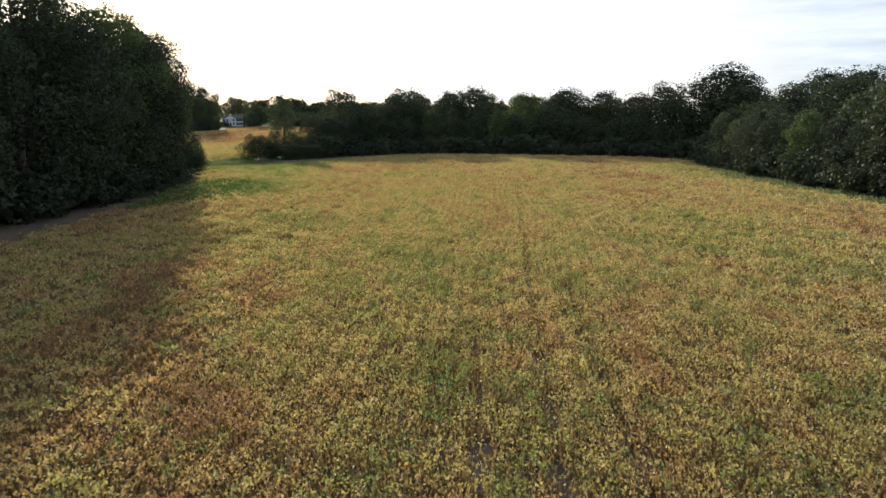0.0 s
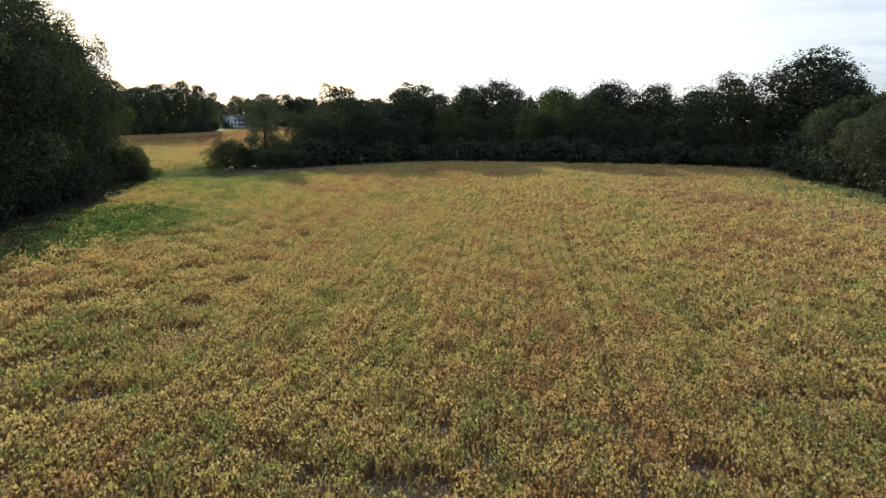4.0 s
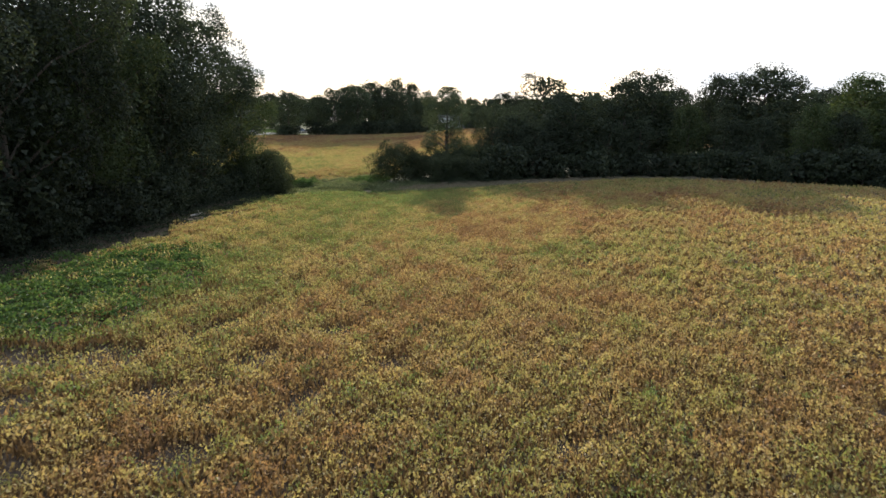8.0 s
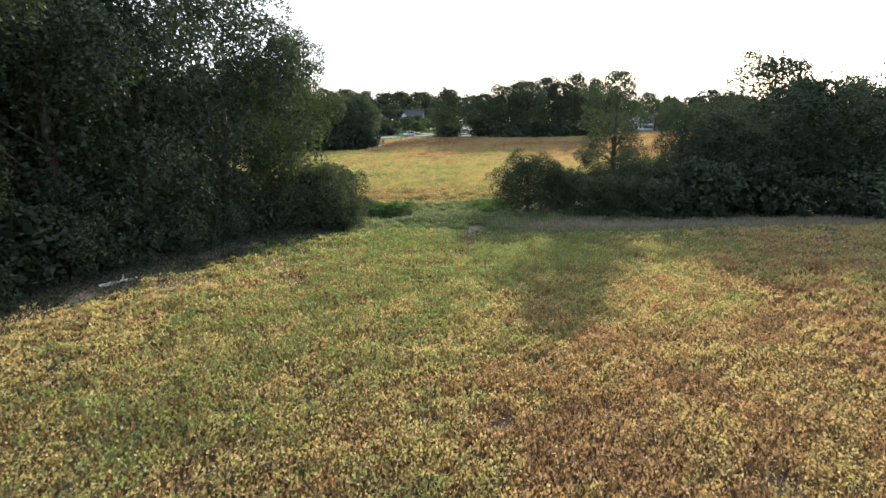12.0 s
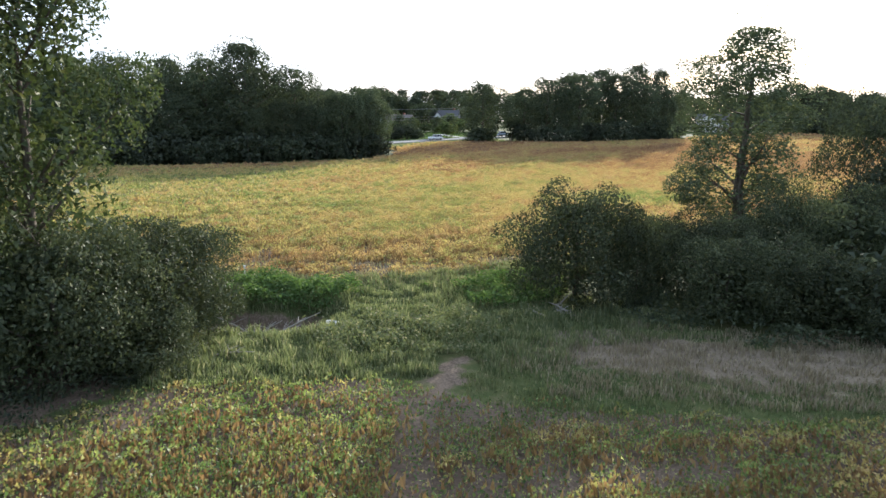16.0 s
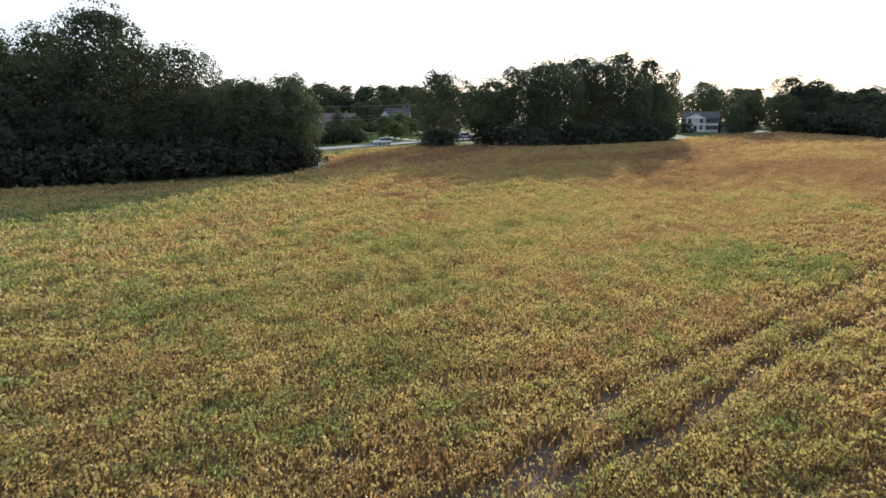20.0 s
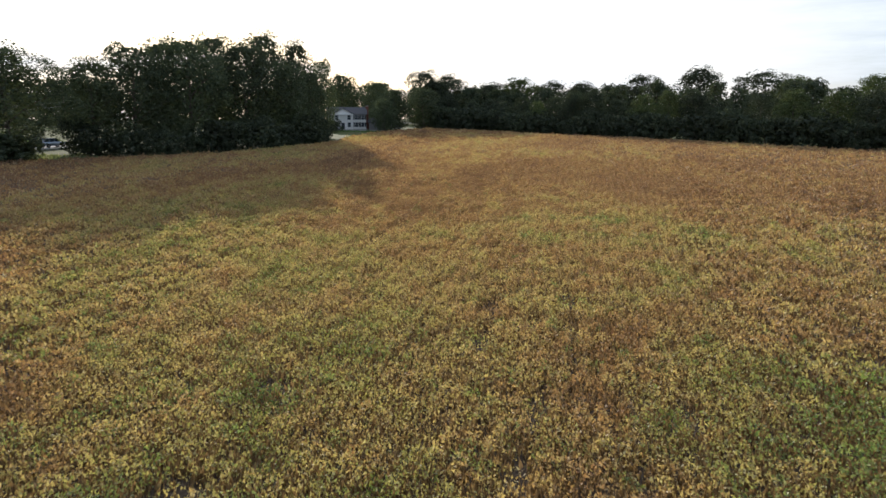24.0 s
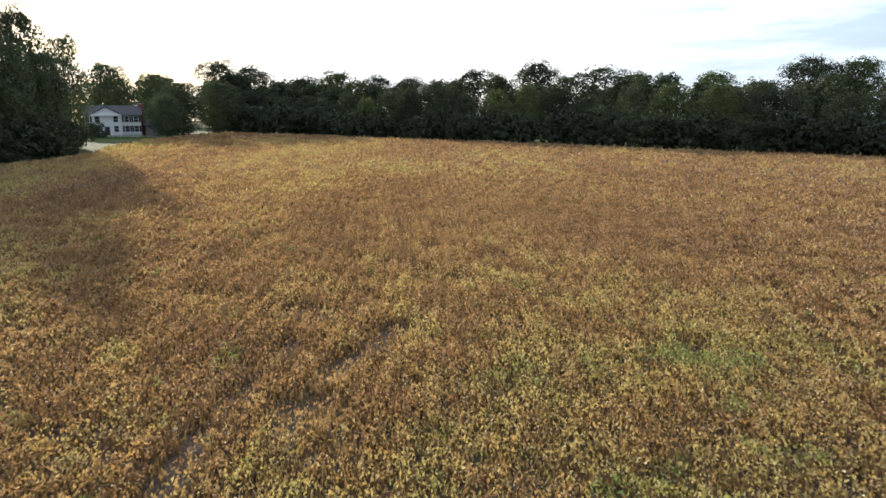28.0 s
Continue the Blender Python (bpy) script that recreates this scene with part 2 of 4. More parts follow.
M_STALK = tree_leaves("soybean_stalks", (0.175, 0.11, 0.058), (0.315, 0.205, 0.10), (0.43, 0.32, 0.165), 0.45)
M_BARK = bark_mat()


def land_mat():
    """Meadow, with field soil and dead grass laid over it where their masks say so."""
    n = Nodes("land")
    big, small, tiny = n.noise(0.12, 5), n.noise(1.7, 4), n.noise(9.0, 3)
    v = n.math("ADD", n.math("MULTIPLY", big, 0.5), n.math("MULTIPLY", small, 0.5))
    meadow = n.ramp(v, [(0.35, (0.035, 0.052, 0.016)), (0.5, (0.062, 0.078, 0.027)), (0.66, (0.11, 0.105, 0.048))])
    soil = n.ramp(n.math("ADD", n.math("MULTIPLY", v, 0.5), n.math("MULTIPLY", tiny, 0.5)), [(0.36, (0.068, 0.05, 0.036)), (0.5, (0.115, 0.086, 0.064)), (0.62, (0.18, 0.138, 0.105))])
    dry = n.ramp(n.math("ADD", n.math("MULTIPLY", v, 0.5), n.math("MULTIPLY", tiny, 0.5)), [(0.36, (0.10, 0.08, 0.06)), (0.62, (0.22, 0.18, 0.13))])

    def mask(name):
        m = n.add("ShaderNodeAttribute")
        m.attribute_name = name
        w = n.math("ADD", m.outputs["Fac"], n.math("MULTIPLY", n.math("SUBTRACT", n.math("ADD", n.math("MULTIPLY", small, 0.6), n.math("MULTIPLY", tiny, 0.4)), 0.5), 2.2))
        return n.add("ShaderNodeMapRange", Value=w, i1=0.25, i2=0.75).outputs[0]

    c = n.mix(mask("soil"), meadow, soil)
    c = n.mix(mask("dry"), c, dry)
    return n.solid(c, 0.95, n.bump(n.math("ADD", small, n.math("MULTIPLY", tiny, 0.4)), 0.6, 0.12), spec=0.12)


M_GROUND = land_mat()

# ---- ground ----


def ease(a, b, v):
    s = np.clip((np.asarray(v, float) - a) / (b - a), 0, 1)
    return s * s * (3 - 2 * s)


def ditch_axes(x, y):
    """Distances along and across the ditch from its middle."""
    return 0.62 * (x + 62.4) + 0.785 * (y - 161.8), -0.785 * (x + 62.4) + 0.62 * (y - 161.8)


def land(x, y):
    """The height of the ground."""
    x, y = np.asarray(x, float), np.asarray(y, float)
    rise = np.log1p(np.exp(np.clip((y - 226) / 12, -30, 30))) * 12
    z = 0.0345 * np.minimum(rise, 178 + 0.15 * np.maximum(rise - 178, 0).clip(0, 600))
    west = np.log1p(np.exp(np.clip((-x - 96) / 8, -30, 30))) * 8
    z = z + 0.024 * np.minimum(west, 70) * ease(185, 255, y)
    z = z - 0.5 * np.exp(-((y - 100) / 50.0) ** 2) - 1.0 * np.exp(-(((x + 57) / 26) ** 2 + ((y - 163) / 20) ** 2))
    # the ditch beside the culvert
    u, v = ditch_axes(x, y)
    z = z - 1.7 * np.exp(-np.abs(u / 3.7) ** 4 - np.abs(v / 1.75) ** 4)
    z = z + 0.12 * np.sin(x / 17.0 + 1) * np.cos(y / 23.0)
    return z


def mesh_of(name, verts, faces, mat, smooth=False):
    """A mesh from arrays; faces all have the same number of corners."""
    verts, faces = np.asarray(verts, np.float32), np.asarray(faces, np.int32)
    me = bpy.data.meshes.new(name)
    k = faces.shape[1]
    me.vertices.add(len(verts))
    me.vertices.foreach_set("co", verts.ravel())
    me.loops.add(faces.size)
    me.loops.foreach_set("vertex_index", faces.ravel())
    me.polygons.add(len(faces))
    me.polygons.foreach_set("loop_start", np.arange(0, faces.size, k, dtype=np.int32))
    me.polygons.foreach_set("use_smooth", np.full(len(faces), smooth))
    me.materials.append(mat)
    me.update(calc_edges=True)
    return me


def grid_faces(nx, ny):
    a = (np.arange(ny - 1)[:, None] * nx + np.arange(nx - 1)[None]).ravel()
    return np.stack([a, a + 1, a + 1 + nx, a + nx], 1)


def inside(poly, x, y):
    """Whether points lie in a polygon."""
    hit = np.zeros(np.shape(x), bool)
    for (x0, y0), (x1, y1) in zip(poly, poly[1:] + poly[:1]):
        if y0 != y1:
            hit ^= ((y0 > y) != (y1 > y)) & (x < (x1 - x0) * (y - y0) / (y1 - y0) + x0)
    return hit


def away(line, x, y):
    """The distance of points from a line of corners."""
    d = np.full(np.shape(x), 1e9)
    for (x0, y0), (x1, y1) in zip(line, line[1:]):
        ux, uy = x1 - x0, y1 - y0
        s = np.clip(((x - x0) * ux + (y - y0) * uy) / (ux * ux + uy * uy), 0, 1)
        d = np.minimum(d, np.hypot(x - x0 - s * ux, y - y0 - s * uy))
    return d


FIELD_A = [(-36, -40), (-38, 55), (-38.5, 85), (-42, 101), (-45.5, 119), (-50.5, 130), (-55.5, 146), (-56, 154), (-52.5, 159), (-43, 163), (-35, 168), (-24, 179), (-10, 192), (10, 194), (50, 182), (64, 168), (56, 140), (53, 114), (54, 88), (54, -40)]
FIELD_B = [(-65, 169), (-61.5, 174), (-57.5, 180), (-55, 190), (-52, 215), (-44, 262), (-10, 290), (20, 306), (-2, 324), (-38, 356), (-78, 394), (-104, 410), (-116, 380), (-118, 345), (-128, 315), (-142, 302), (-156.5, 291), (-161, 280), (-155, 259), (-139, 246), (-138, 232), (-146, 214), (-170, 184), (-180, 160), (-92, 160), (-73, 165)]


gx = np.concatenate([np.geomspace(2600, 280, 14)[:-1] * -1, np.arange(-280, -180, 8.0), np.arange(-180, -76, 3.0), np.arange(-76, -40, 0.75), np.arange(-40, 80, 3.0), np.geomspace(80, 2600, 20)])
gy = np.concatenate([np.geomspace(2600, 40, 16)[:-1] * -1, np.arange(-40, 146, 3.0), np.arange(146, 182, 0.75), np.arange(182, 430, 3.0), np.geomspace(430, 2600, 18)])
GX, GY = (g.ravel() for g in np.meshgrid(gx, gy))
ground = new("ground", mesh_of("ground", np.stack([GX, GY, land(GX, GY)], 1), grid_faces(len(gx), len(gy)), M_GROUND, True))
BARE = [(-49.9, 164.2), (-47.5, 160.5), (-44.5, 156), (-40, 149)]
masks = {"soil": (away([(-41, -20), (-42, 60), (-42, 85), (-46, 103), (-50, 120), (-56, 138), (-60, 150)], GX, GY) < 3.2) | inside(FIELD_A, GX, GY) | inside(FIELD_B, GX, GY) | (away(BARE, GX, GY) < 0.6) | (np.hypot(ditch_axes(GX, GY)[0] / 2, ditch_axes(GX, GY)[1]) < 2.0),
         "dry": (away([(-46, 170), (-38, 172), (-28, 180), (-16, 192), (-2, 199)], GX, GY) < 2.6) | (away([(-90, 170), (-72, 172), (-62, 176), (-58, 184)], GX, GY) < 1.6)}
for name, where in masks.items():
    ground.data.attributes.new(name, "FLOAT", "POINT").data.foreach_set("value", where.astype(np.float32))
tagged(ground, "gently rolling farmland of soil and rough grass", "ground", kind="structure")

# ---- leaves and crop ----


def leaf_cloud(c, normal, size, rng, slim=0.62, fold=0.18, corners=4, long_axis=None):
    """Folded four-cornered leaves at the points c."""
    n = len(c)
    normal = normal / np.maximum(np.linalg.norm(normal, axis=1, keepdims=True), 1e-6)
    a = np.cross(normal, rng.normal(size=(n, 3)))
    a /= np.maximum(np.linalg.norm(a, axis=1, keepdims=True), 1e-6)
    if long_axis is not None:
        a = long_axis / np.linalg.norm(long_axis, axis=1, keepdims=True)
        normal = np.cross(a, normal)
        normal /= np.maximum(np.linalg.norm(normal, axis=1, keepdims=True), 1e-6)
    b = np.cross(normal, a)
    s = np.broadcast_to(np.asarray(size, float), (n,))[:, None]
    if corners == 3:
        v = np.stack([c - a * s * 0.55 - b * s * slim * 0.3, c + a * s * 0.6, c - a * s * 0.1 + b * s * slim * 0.8], 1)
        return v.reshape(-1, 3), np.arange(3 * n).reshape(-1, 3)
    v = np.stack([c - a * s * 0.5, c - b * s * slim * 0.5 + normal * s * fold, c + a * s * 0.5, c + b * s * slim * 0.5 + normal * s * fold], 1)
    return v.reshape(-1, 3), np.arange(4 * n).reshape(-1, 4)


# wheel tracks and thin rows where the soil shows
WEEDS = [(-37, 74), (-31, 78), (-28.5, 95), (-31, 106), (-37, 113), (-42, 106), (-38, 92)]
TRACKS = [[(-76, 170), (-72, 176), (-68, 180.5), (-66, 186), (-66, 193), (-64.9, 198), (-63.3, 204.7), (-62, 211.5), (-60.2, 223)], [(-70, 175), (-66.5, 181), (-64.9, 187), (-63.4, 191), (-62.6, 197.5), (-61.8, 202), (-59.3, 211.4)],
          [(-89.4, 247), (-89.1, 249), (-88.4, 252.4), (-87.7, 254.9)], [(-84.1, 258.4), (-82.6, 260.1), (-80.8, 262.3)], [(-86.4, 265.6), (-84.4, 265)], [(-83.9, 193), (-84.6, 198.6), (-82.4, 207.4)]]
THIN = [[(-87.7, 254.9), (-86.9, 257.5), (-85.9, 260.2), (-84.1, 263.9)], [(-85.9, 254.6), (-84.1, 258.4)], [(-84.4, 265), (-82.9, 263.9)], [(-60.2, 223), (-58.5, 232)], [(-12.3, 112), (-11.3, 117.6), (-10.5, 123.2), (-8.9, 129.3)], [(-8.6, 115), (-7.4, 124)], [(-82, 200.5), (-81.1, 209.4), (-78.4, 223.2)], [(-81, 226), (-80.1, 236)], [(-77, 226), (-76.2, 236)], [(-85.5, 254), (-84.6, 257), (-81.5, 262.3)], [(0.1, -2), (2.5, 26), (7.6, 73.5), (12.4, 118)], [(2.1, -2), (4.6, 24.8), (6, 38.5)], [(-1.2, 8), (0, 28)], [(-20, 53), (-17, 59), (-13.5, 64), (-11.5, 67)], [(-21.5, 64), (-20.6, 72)], [(-18.5, 75), (-18.7, 83)], [(-15.5, 77), (-13.5, 84)], [(-26.5, 88), (-25, 93)], [(-26, 60), (-22, 100), (-30, 130)], [(-30, 70), (-26, 105)]]
SPOTS = [(-0.9, 51.0, 0.9), (-19.4, 54.4, 1.0), (-13, 64.5, 0.9), (-20.8, 69, 1.1), (-25.9, 90.5, 1.5), (-23.5, 92, 1.2), (-16.7, 79.5, 0.9), (11.4, 57.4, 0.5), (14, 57.4, 0.5), (-53.4, 249.4, 1.2), (-58, 236, 0.6), (-85, 256, 0.6)]


def crop(name, poly, lean, near_line, label):
    """Soybean leaves in rows: many small ones beside the line, fewer and larger ones further from it."""
    rng = np.random.default_rng(7)
    x0, x1 = min(p[0] for p in poly), max(p[0] for p in poly)
    y0, y1 = max(min(p[1] for p in poly), -8), max(p[1] for p in poly)
    tan = math.tan(radians(lean))
    fine, coarse = [], []
    for per, d0, d1, small, large, spread in ((170, 0, 14, 0.05, 0.108, 0.46), (86, 14, 24, 0.075, 0.145, 0.62), (46, 24, 44, 0.11, 0.20, 0.85), (26, 44, 85, 0.15, 0.25, 1.0), (14, 85, 999, 0.25, 0.40, 1.0)):
        n = int((x1 - x0) * (y1 - y0) * per)
        x, y = rng.uniform(x0, x1, n), rng.uniform(y0, y1, n)
        row = (x - tan * y) / 0.76
        x = (np.floor(row) + 0.5 + rng.normal(0, spread, n)) * 0.76 + tan * y + 0.5 * np.sin(y / 8.3) + 0.2 * np.sin(y / 2.1 + row * 0.2)
        d = away(near_line, x, y)
        edge = 1.6 * np.sin(x * 0.7 + 2 * np.sin(y * 0.31)) * np.cos(y * 0.6)
        keep = (d >= d0) & (d < d1)
        x, y, edge = x[keep], y[keep], edge[keep]
        keep = inside(poly, x + edge, y + edge)
        x, y = x[keep], y[keep]
        wob = 0.25 * np.sin(y * 1.3 + x)
        luck = rng.uniform(0, 1, len(x))
        keep = np.ones(len(x), bool)
        for line in TRACKS:
            keep &= (away(line, x, y) > 0.36 + 0.7 * wob) | (luck < 0.1)
        for line in THIN:
            keep &= (away(line, x, y) > 0.24 + wob * 0.8) | (luck < 0.3)
        keep &= (away(BARE, x, y) > 0.6 + 2 * wob) | (luck < 0.15)
        low = np.zeros(len(x), bool)
        for sx, sy, r in SPOTS:
            low |= np.hypot((x - sx) / 1.5, y - sy) < r * (1 + wob)
        # broken rows beside the west wood
        ridge = np.sin(1.2 * (0.835 * x - 0.55 * y) + 1.9 * np.sin(0.23 * x + 0.31 * y)) + 0.5 * np.sin(0.8 * x + 1.1 * y)
        low |= ridge * ease(-5, -15, x) * ease(34, 48, y) * ease(112, 96, y) > 0.93
        keep &= ~low | (luck < 0.36)
        # thin places, and poor growth along the headlands by the gap
        bald = np.sin(x * 0.53 + 1.7 * np.sin(y * 0.37)) * np.sin(y * 0.47 + 1.3 * np.sin(x * 0.41 + 1)) + 0.35 * np.sin(x * 1.9) * np.sin(y * 1.7)
        poor = np.maximum(ease(9, 2, away([(-75, 168), (-63, 172), (-57, 181)], x, y)), ease(24, 4, away([(-54, 138), (-54, 153), (-44, 161), (-34, 167), (-26, 175)], x, y)))
        keep &= ((bald < 1.0 - 0.6 * poor) & (luck < 1 - 0.22 * poor)) | (luck < 0.22)
        keep &= ~inside(WEEDS, x + wob * 6, y + wob * 5) | (luck < 0.2)
        x, y, low = x[keep], y[keep], low[keep]
        size = rng.uniform(small, large, len(x))
        off = np.abs(((x - 0.5 * np.sin(y / 8.3) - tan * y) / 0.76) % 1 - 0.5) * 2
        lump = np.sin(x * 1.15 + np.cos(y * 0.7) * 2) * np.cos(y * 0.8 + 1.3 * np.sin(x * 0.6)) + 0.8 * np.sin(x * 2.7 + y) * np.sin(y * 2.9 - x)
        rim = away(poly + poly[:1], x, y)
        tuft = np.sin(x * 6.3 + 2 * np.sin(y * 1.9)) * np.sin(y * 5.7 + 2 * np.sin(x * 2.3))
        top = (0.80 - 0.28 * off ** 2 + 0.13 * tuft) * np.where(low, 0.45, 1.0) * (1 + 0.26 * lump) * (0.38 + 0.62 * ease(0, 7, rim + 1.5 * lump)) * (1 - 0.25 * poor[keep])
        z = land(x, y) + 0.08 + top * rng.uniform(0.1 if d0 == 0 else 0.45, 1.0, len(x)) ** 0.55
        (fine if d0 == 0 else coarse).append((np.stack([x, y, z], 1), size))
    # upright brown stalks with their pods, which fill the canopy from below
    foot = np.concatenate([r[0] for r in (fine + coarse)[:3]])
    share = np.concatenate([np.full(len(r[0]), p) for r, p in zip((fine + coarse)[:3], (0.34, 0.42, 0.4))])
    k = rng.uniform(0, 1, len(foot)) < share
    tall = (foot[:, 2] - land(foot[:, 0], foot[:, 1]))[k]
    foot = foot[k] + rng.normal(0, 0.12, (k.sum(), 3)) * (1, 1, 0)
    size = np.clip(tall * rng.uniform(0.55, 0.95, len(tall)), 0.1, 0.42)
    foot[:, 2] = land(foot[:, 0], foot[:, 1]) + 0.03 + size * 0.55
    v, f = leaf_cloud(foot, rng.normal(size=foot.shape), size, rng, 0.36, 0, 3, rng.normal(size=foot.shape) * (0.25, 0.25, 0.1) + (0, 0, 1))
    tagged(new("soybean_stalks", mesh_of("soybean_stalks", v, f, M_STALK)), "brown upright soybean stalks and pods under the leaves", "crop", kind="stuff")
    for rows, corners in ((fine, 3), (coarse, 3)):
        c, size = np.concatenate([r[0] for r in rows]), np.concatenate([r[1] for r in rows])
        # about half of the leaves hang or stand along their stalks, the rest lie spread
        stand = rng.uniform(0, 1, (len(c), 1)) < 0.45
        axis = np.where(stand, rng.normal(size=c.shape) * (0.45, 0.45, 0.2) + (0, 0, 1), rng.normal(size=c.shape) * (1, 1, 0.35))
        size = size * np.where(stand[:, 0], 1.35, 1.0)
        v, f = leaf_cloud(c, rng.normal(size=c.shape), size, rng, 0.6, 0.15, corners, axis)
        tagged(new(name, mesh_of(name, v, f, M_CROP)), label, "crop", kind="stuff")


crop("soybean_crop", FIELD_A, 6.0, [(2, 8), (3, 45), (-6, 92), (-22, 112), (-24, 128), (-36, 150)], "ripening yellow-green and brown soybean plants in rows")
crop("soybean_crop", FIELD_B, 9.0, [(-68, 180), (-76, 200), (-84, 225), (-80, 262), (-72, 280)], "ripening golden-yellow soybean plants in rows")

# ---- trees ----


def tube(path, radii, sides=7):
    """Corners and faces of a tapering bent limb."""
    path = np.asarray(path, float)
    v, f = [], []
    for i, p in enumerate(path):
        d = path[min(i + 1, len(path) - 1)] - path[max(i - 1, 0)]
        d /= np.linalg.norm(d) + 1e-9
        a = np.cross(d, (0.31, 0.95, 0.05))
        a /= np.linalg.norm(a) + 1e-9
        b = np.cross(d, a)
        for k in range(sides):
            w = 2 * math.pi * k / sides
            v.append(p + radii[i] * (math.cos(w) * a + math.sin(w) * b))
    for i in range(len(path) - 1):
        for k in range(sides):
            q = (k + 1) % sides
            f.append((i * sides + k, i * sides + q, (i + 1) * sides + q, (i + 1) * sides + k))
    return np.array(v), np.array(f)


def joined(pieces):
    v, f, n = [], [], 0
    for pv, pf in pieces:
        v.append(pv)
        f.append(pf + n)
        n += len(pv)
    return np.concatenate(v), np.concatenate(f)


def part(name, mesh, parent, label=""):
    ob = new(name, mesh)
    ob.parent = parent
    if label:
        ob["label"] = label
    return ob


def make_tree(seed, H, R, base, clumps, leaves, leaf, mat, name="tree", lean=0.0, openness=0.0, swell=(0.22, 0.42), skirt=0.55):
    """A tree: a tapered trunk with limbs, and a crown of many leaves in uneven clumps."""
    rng = np.random.default_rng(seed)
    root = new(name)
    # boughs over an uneven egg-shaped crown, and on each bough a cluster of small clumps
    boughs = max(12, clumps // 4)
    k = np.arange(boughs)
    height = H - base
    rise = np.clip(1 - 2 * (k + rng.uniform(0.2, 0.8, boughs)) / boughs, -1, 1)
    flat = np.sqrt(np.maximum(1 - rise ** 2, 0.01))
    flat = np.where(rise < 0, np.maximum(flat, skirt), flat)

    def girth(u):
        return np.where(u < 0.45, skirt + (1 - skirt) * np.sin(u / 0.45 * math.pi / 2), np.maximum(1 - (np.abs(u - 0.45) / 0.57) ** 2.2, 0.02) ** 0.5)

    ang = k * 2.39996 + rng.normal(0, 0.25, boughs)
    lobes = 1 + 0.12 * np.sin(ang * 2 + seed) + 0.1 * np.sin(ang * 3 - 2 * rise + 2 * seed)
    out = R * flat * lobes * rng.uniform(0.54, 0.74, boughs)
    bz = base + height * (0.47 + 0.37 * rise * rng.uniform(0.9, 1.06, boughs))
    bc = np.stack([out * np.cos(ang) + lean * bz, out * np.sin(ang), bz], 1)
    br = R * rng.uniform(swell[0] + 0.05, swell[1] + 0.06, boughs) * (1 - 0.2 * openness)
    host = np.concatenate([np.arange(boughs), rng.choice(boughs, clumps - boughs, p=br ** 2 / (br ** 2).sum())])
    away_from = bc[host] - (0, 0, base + 0.4 * (H - base))
    away_from /= np.linalg.norm(away_from, axis=1, keepdims=True) + 1e-6
    e = rng.normal(size=(clumps, 3)) * 0.9 + 0.75 * away_from + (0, 0, 0.08)
    e /= np.linalg.norm(e, axis=1, keepdims=True)
    cc = bc[host] + e * (br[host] * rng.uniform(0.72, 1.0, clumps))[:, None]
    cr = br[host] * rng.uniform(0.45, 0.68, clumps)
    far = np.hypot(cc[:, 0], cc[:, 1])
    which = rng.choice(clumps, leaves, p=cr ** 2 / (cr ** 2).sum())
    d = rng.normal(size=(leaves, 3)) + 0.55 * e[which]
    d[:, 2] += 0.2
    d /= np.linalg.norm(d, axis=1, keepdims=True)
    c = cc[which] + d * (cr[which] * rng.uniform(0.62, 1.08, leaves))[:, None]
    fill = rng.uniform(0, 1, leaves) < (0.1 if leaf > 0.3 else 0.04) * (1 - openness)
    fu, fa = rng.uniform(0, 1, leaves) ** 0.9, rng.uniform(0, 2 * math.pi, leaves)
    fr = R * girth(fu) * (1 + 0.12 * np.sin(fa * 2 + seed)) * rng.uniform(0.75, 0.95, leaves)
    dome = np.stack([fr * np.cos(fa) + lean * H * fu, fr * np.sin(fa), base + (H - base) * fu * 1.0], 1)
    c[fill] = dome[fill]
    d[fill] = np.stack([np.cos(fa), np.sin(fa), 1.6 * fu], 1)[fill]
    deep = rng.uniform(0, 1, leaves) < 0.19 * (1 - openness)
    c[deep] = (dome * (0, 0, 0.93) + (dome - dome * (0, 0, 1)) * rng.uniform(0.05, 0.8, (leaves, 1)) ** 0.5)[deep]
    c[:, 2] *= H / np.percentile(c[:, 2], 99.6)
    c[:, 2] = np.maximum(c[:, 2], 0.12)
    size = np.where(deep, 1.9, np.where(fill, 1.15, 1.0)) * leaf * rng.uniform(0.6, 1.25, leaves)
    v, f = leaf_cloud(c, d + rng.normal(size=d.shape) * 1.1, size, rng, 0.62, 0.18, 3)
    part("crown", mesh_of("crown", v, f, mat), root)
    # trunk and the limbs that carry the larger clumps
    top = base + (H - base) * 0.8
    tr = 0.016 * H + 0.02
    zs = np.linspace(-0.3, top, 8)
    wob = np.cumsum(rng.normal(0, 0.012 * H, (8, 2)), 0) * 0.5
    wob -= wob[0]
    spine = np.stack([wob[:, 0] + lean * zs, wob[:, 1], zs], 1)
    pieces = [tube(spine, tr * (1.25 - np.linspace(0, 1.05, 8)) * np.where(zs < 0.5, 1.25, 1), 8)]
    for k in np.argsort(-br)[: max(6, min(boughs, 22))]:
        z0 = min(max(cc[k, 2] - far[k] * 0.8, base * 0.7 + 0.3), top * 0.95)
        s = np.array([np.interp(z0, zs, spine[:, 0]), np.interp(z0, zs, spine[:, 1]), z0])
        mid = (s + cc[k]) / 2 + (0, 0, 0.08 * far[k]) + rng.normal(0, 0.03 * R, 3)
        r = tr * (0.42 * (1 - 0.6 * z0 / H))
        pieces.append(tube([s, mid, cc[k]], [r, r * 0.65, r * 0.2], 5))
    v, f = joined(pieces)
    part("trunk", mesh_of("trunk", v, f, M_BARK, True), root)
    return root


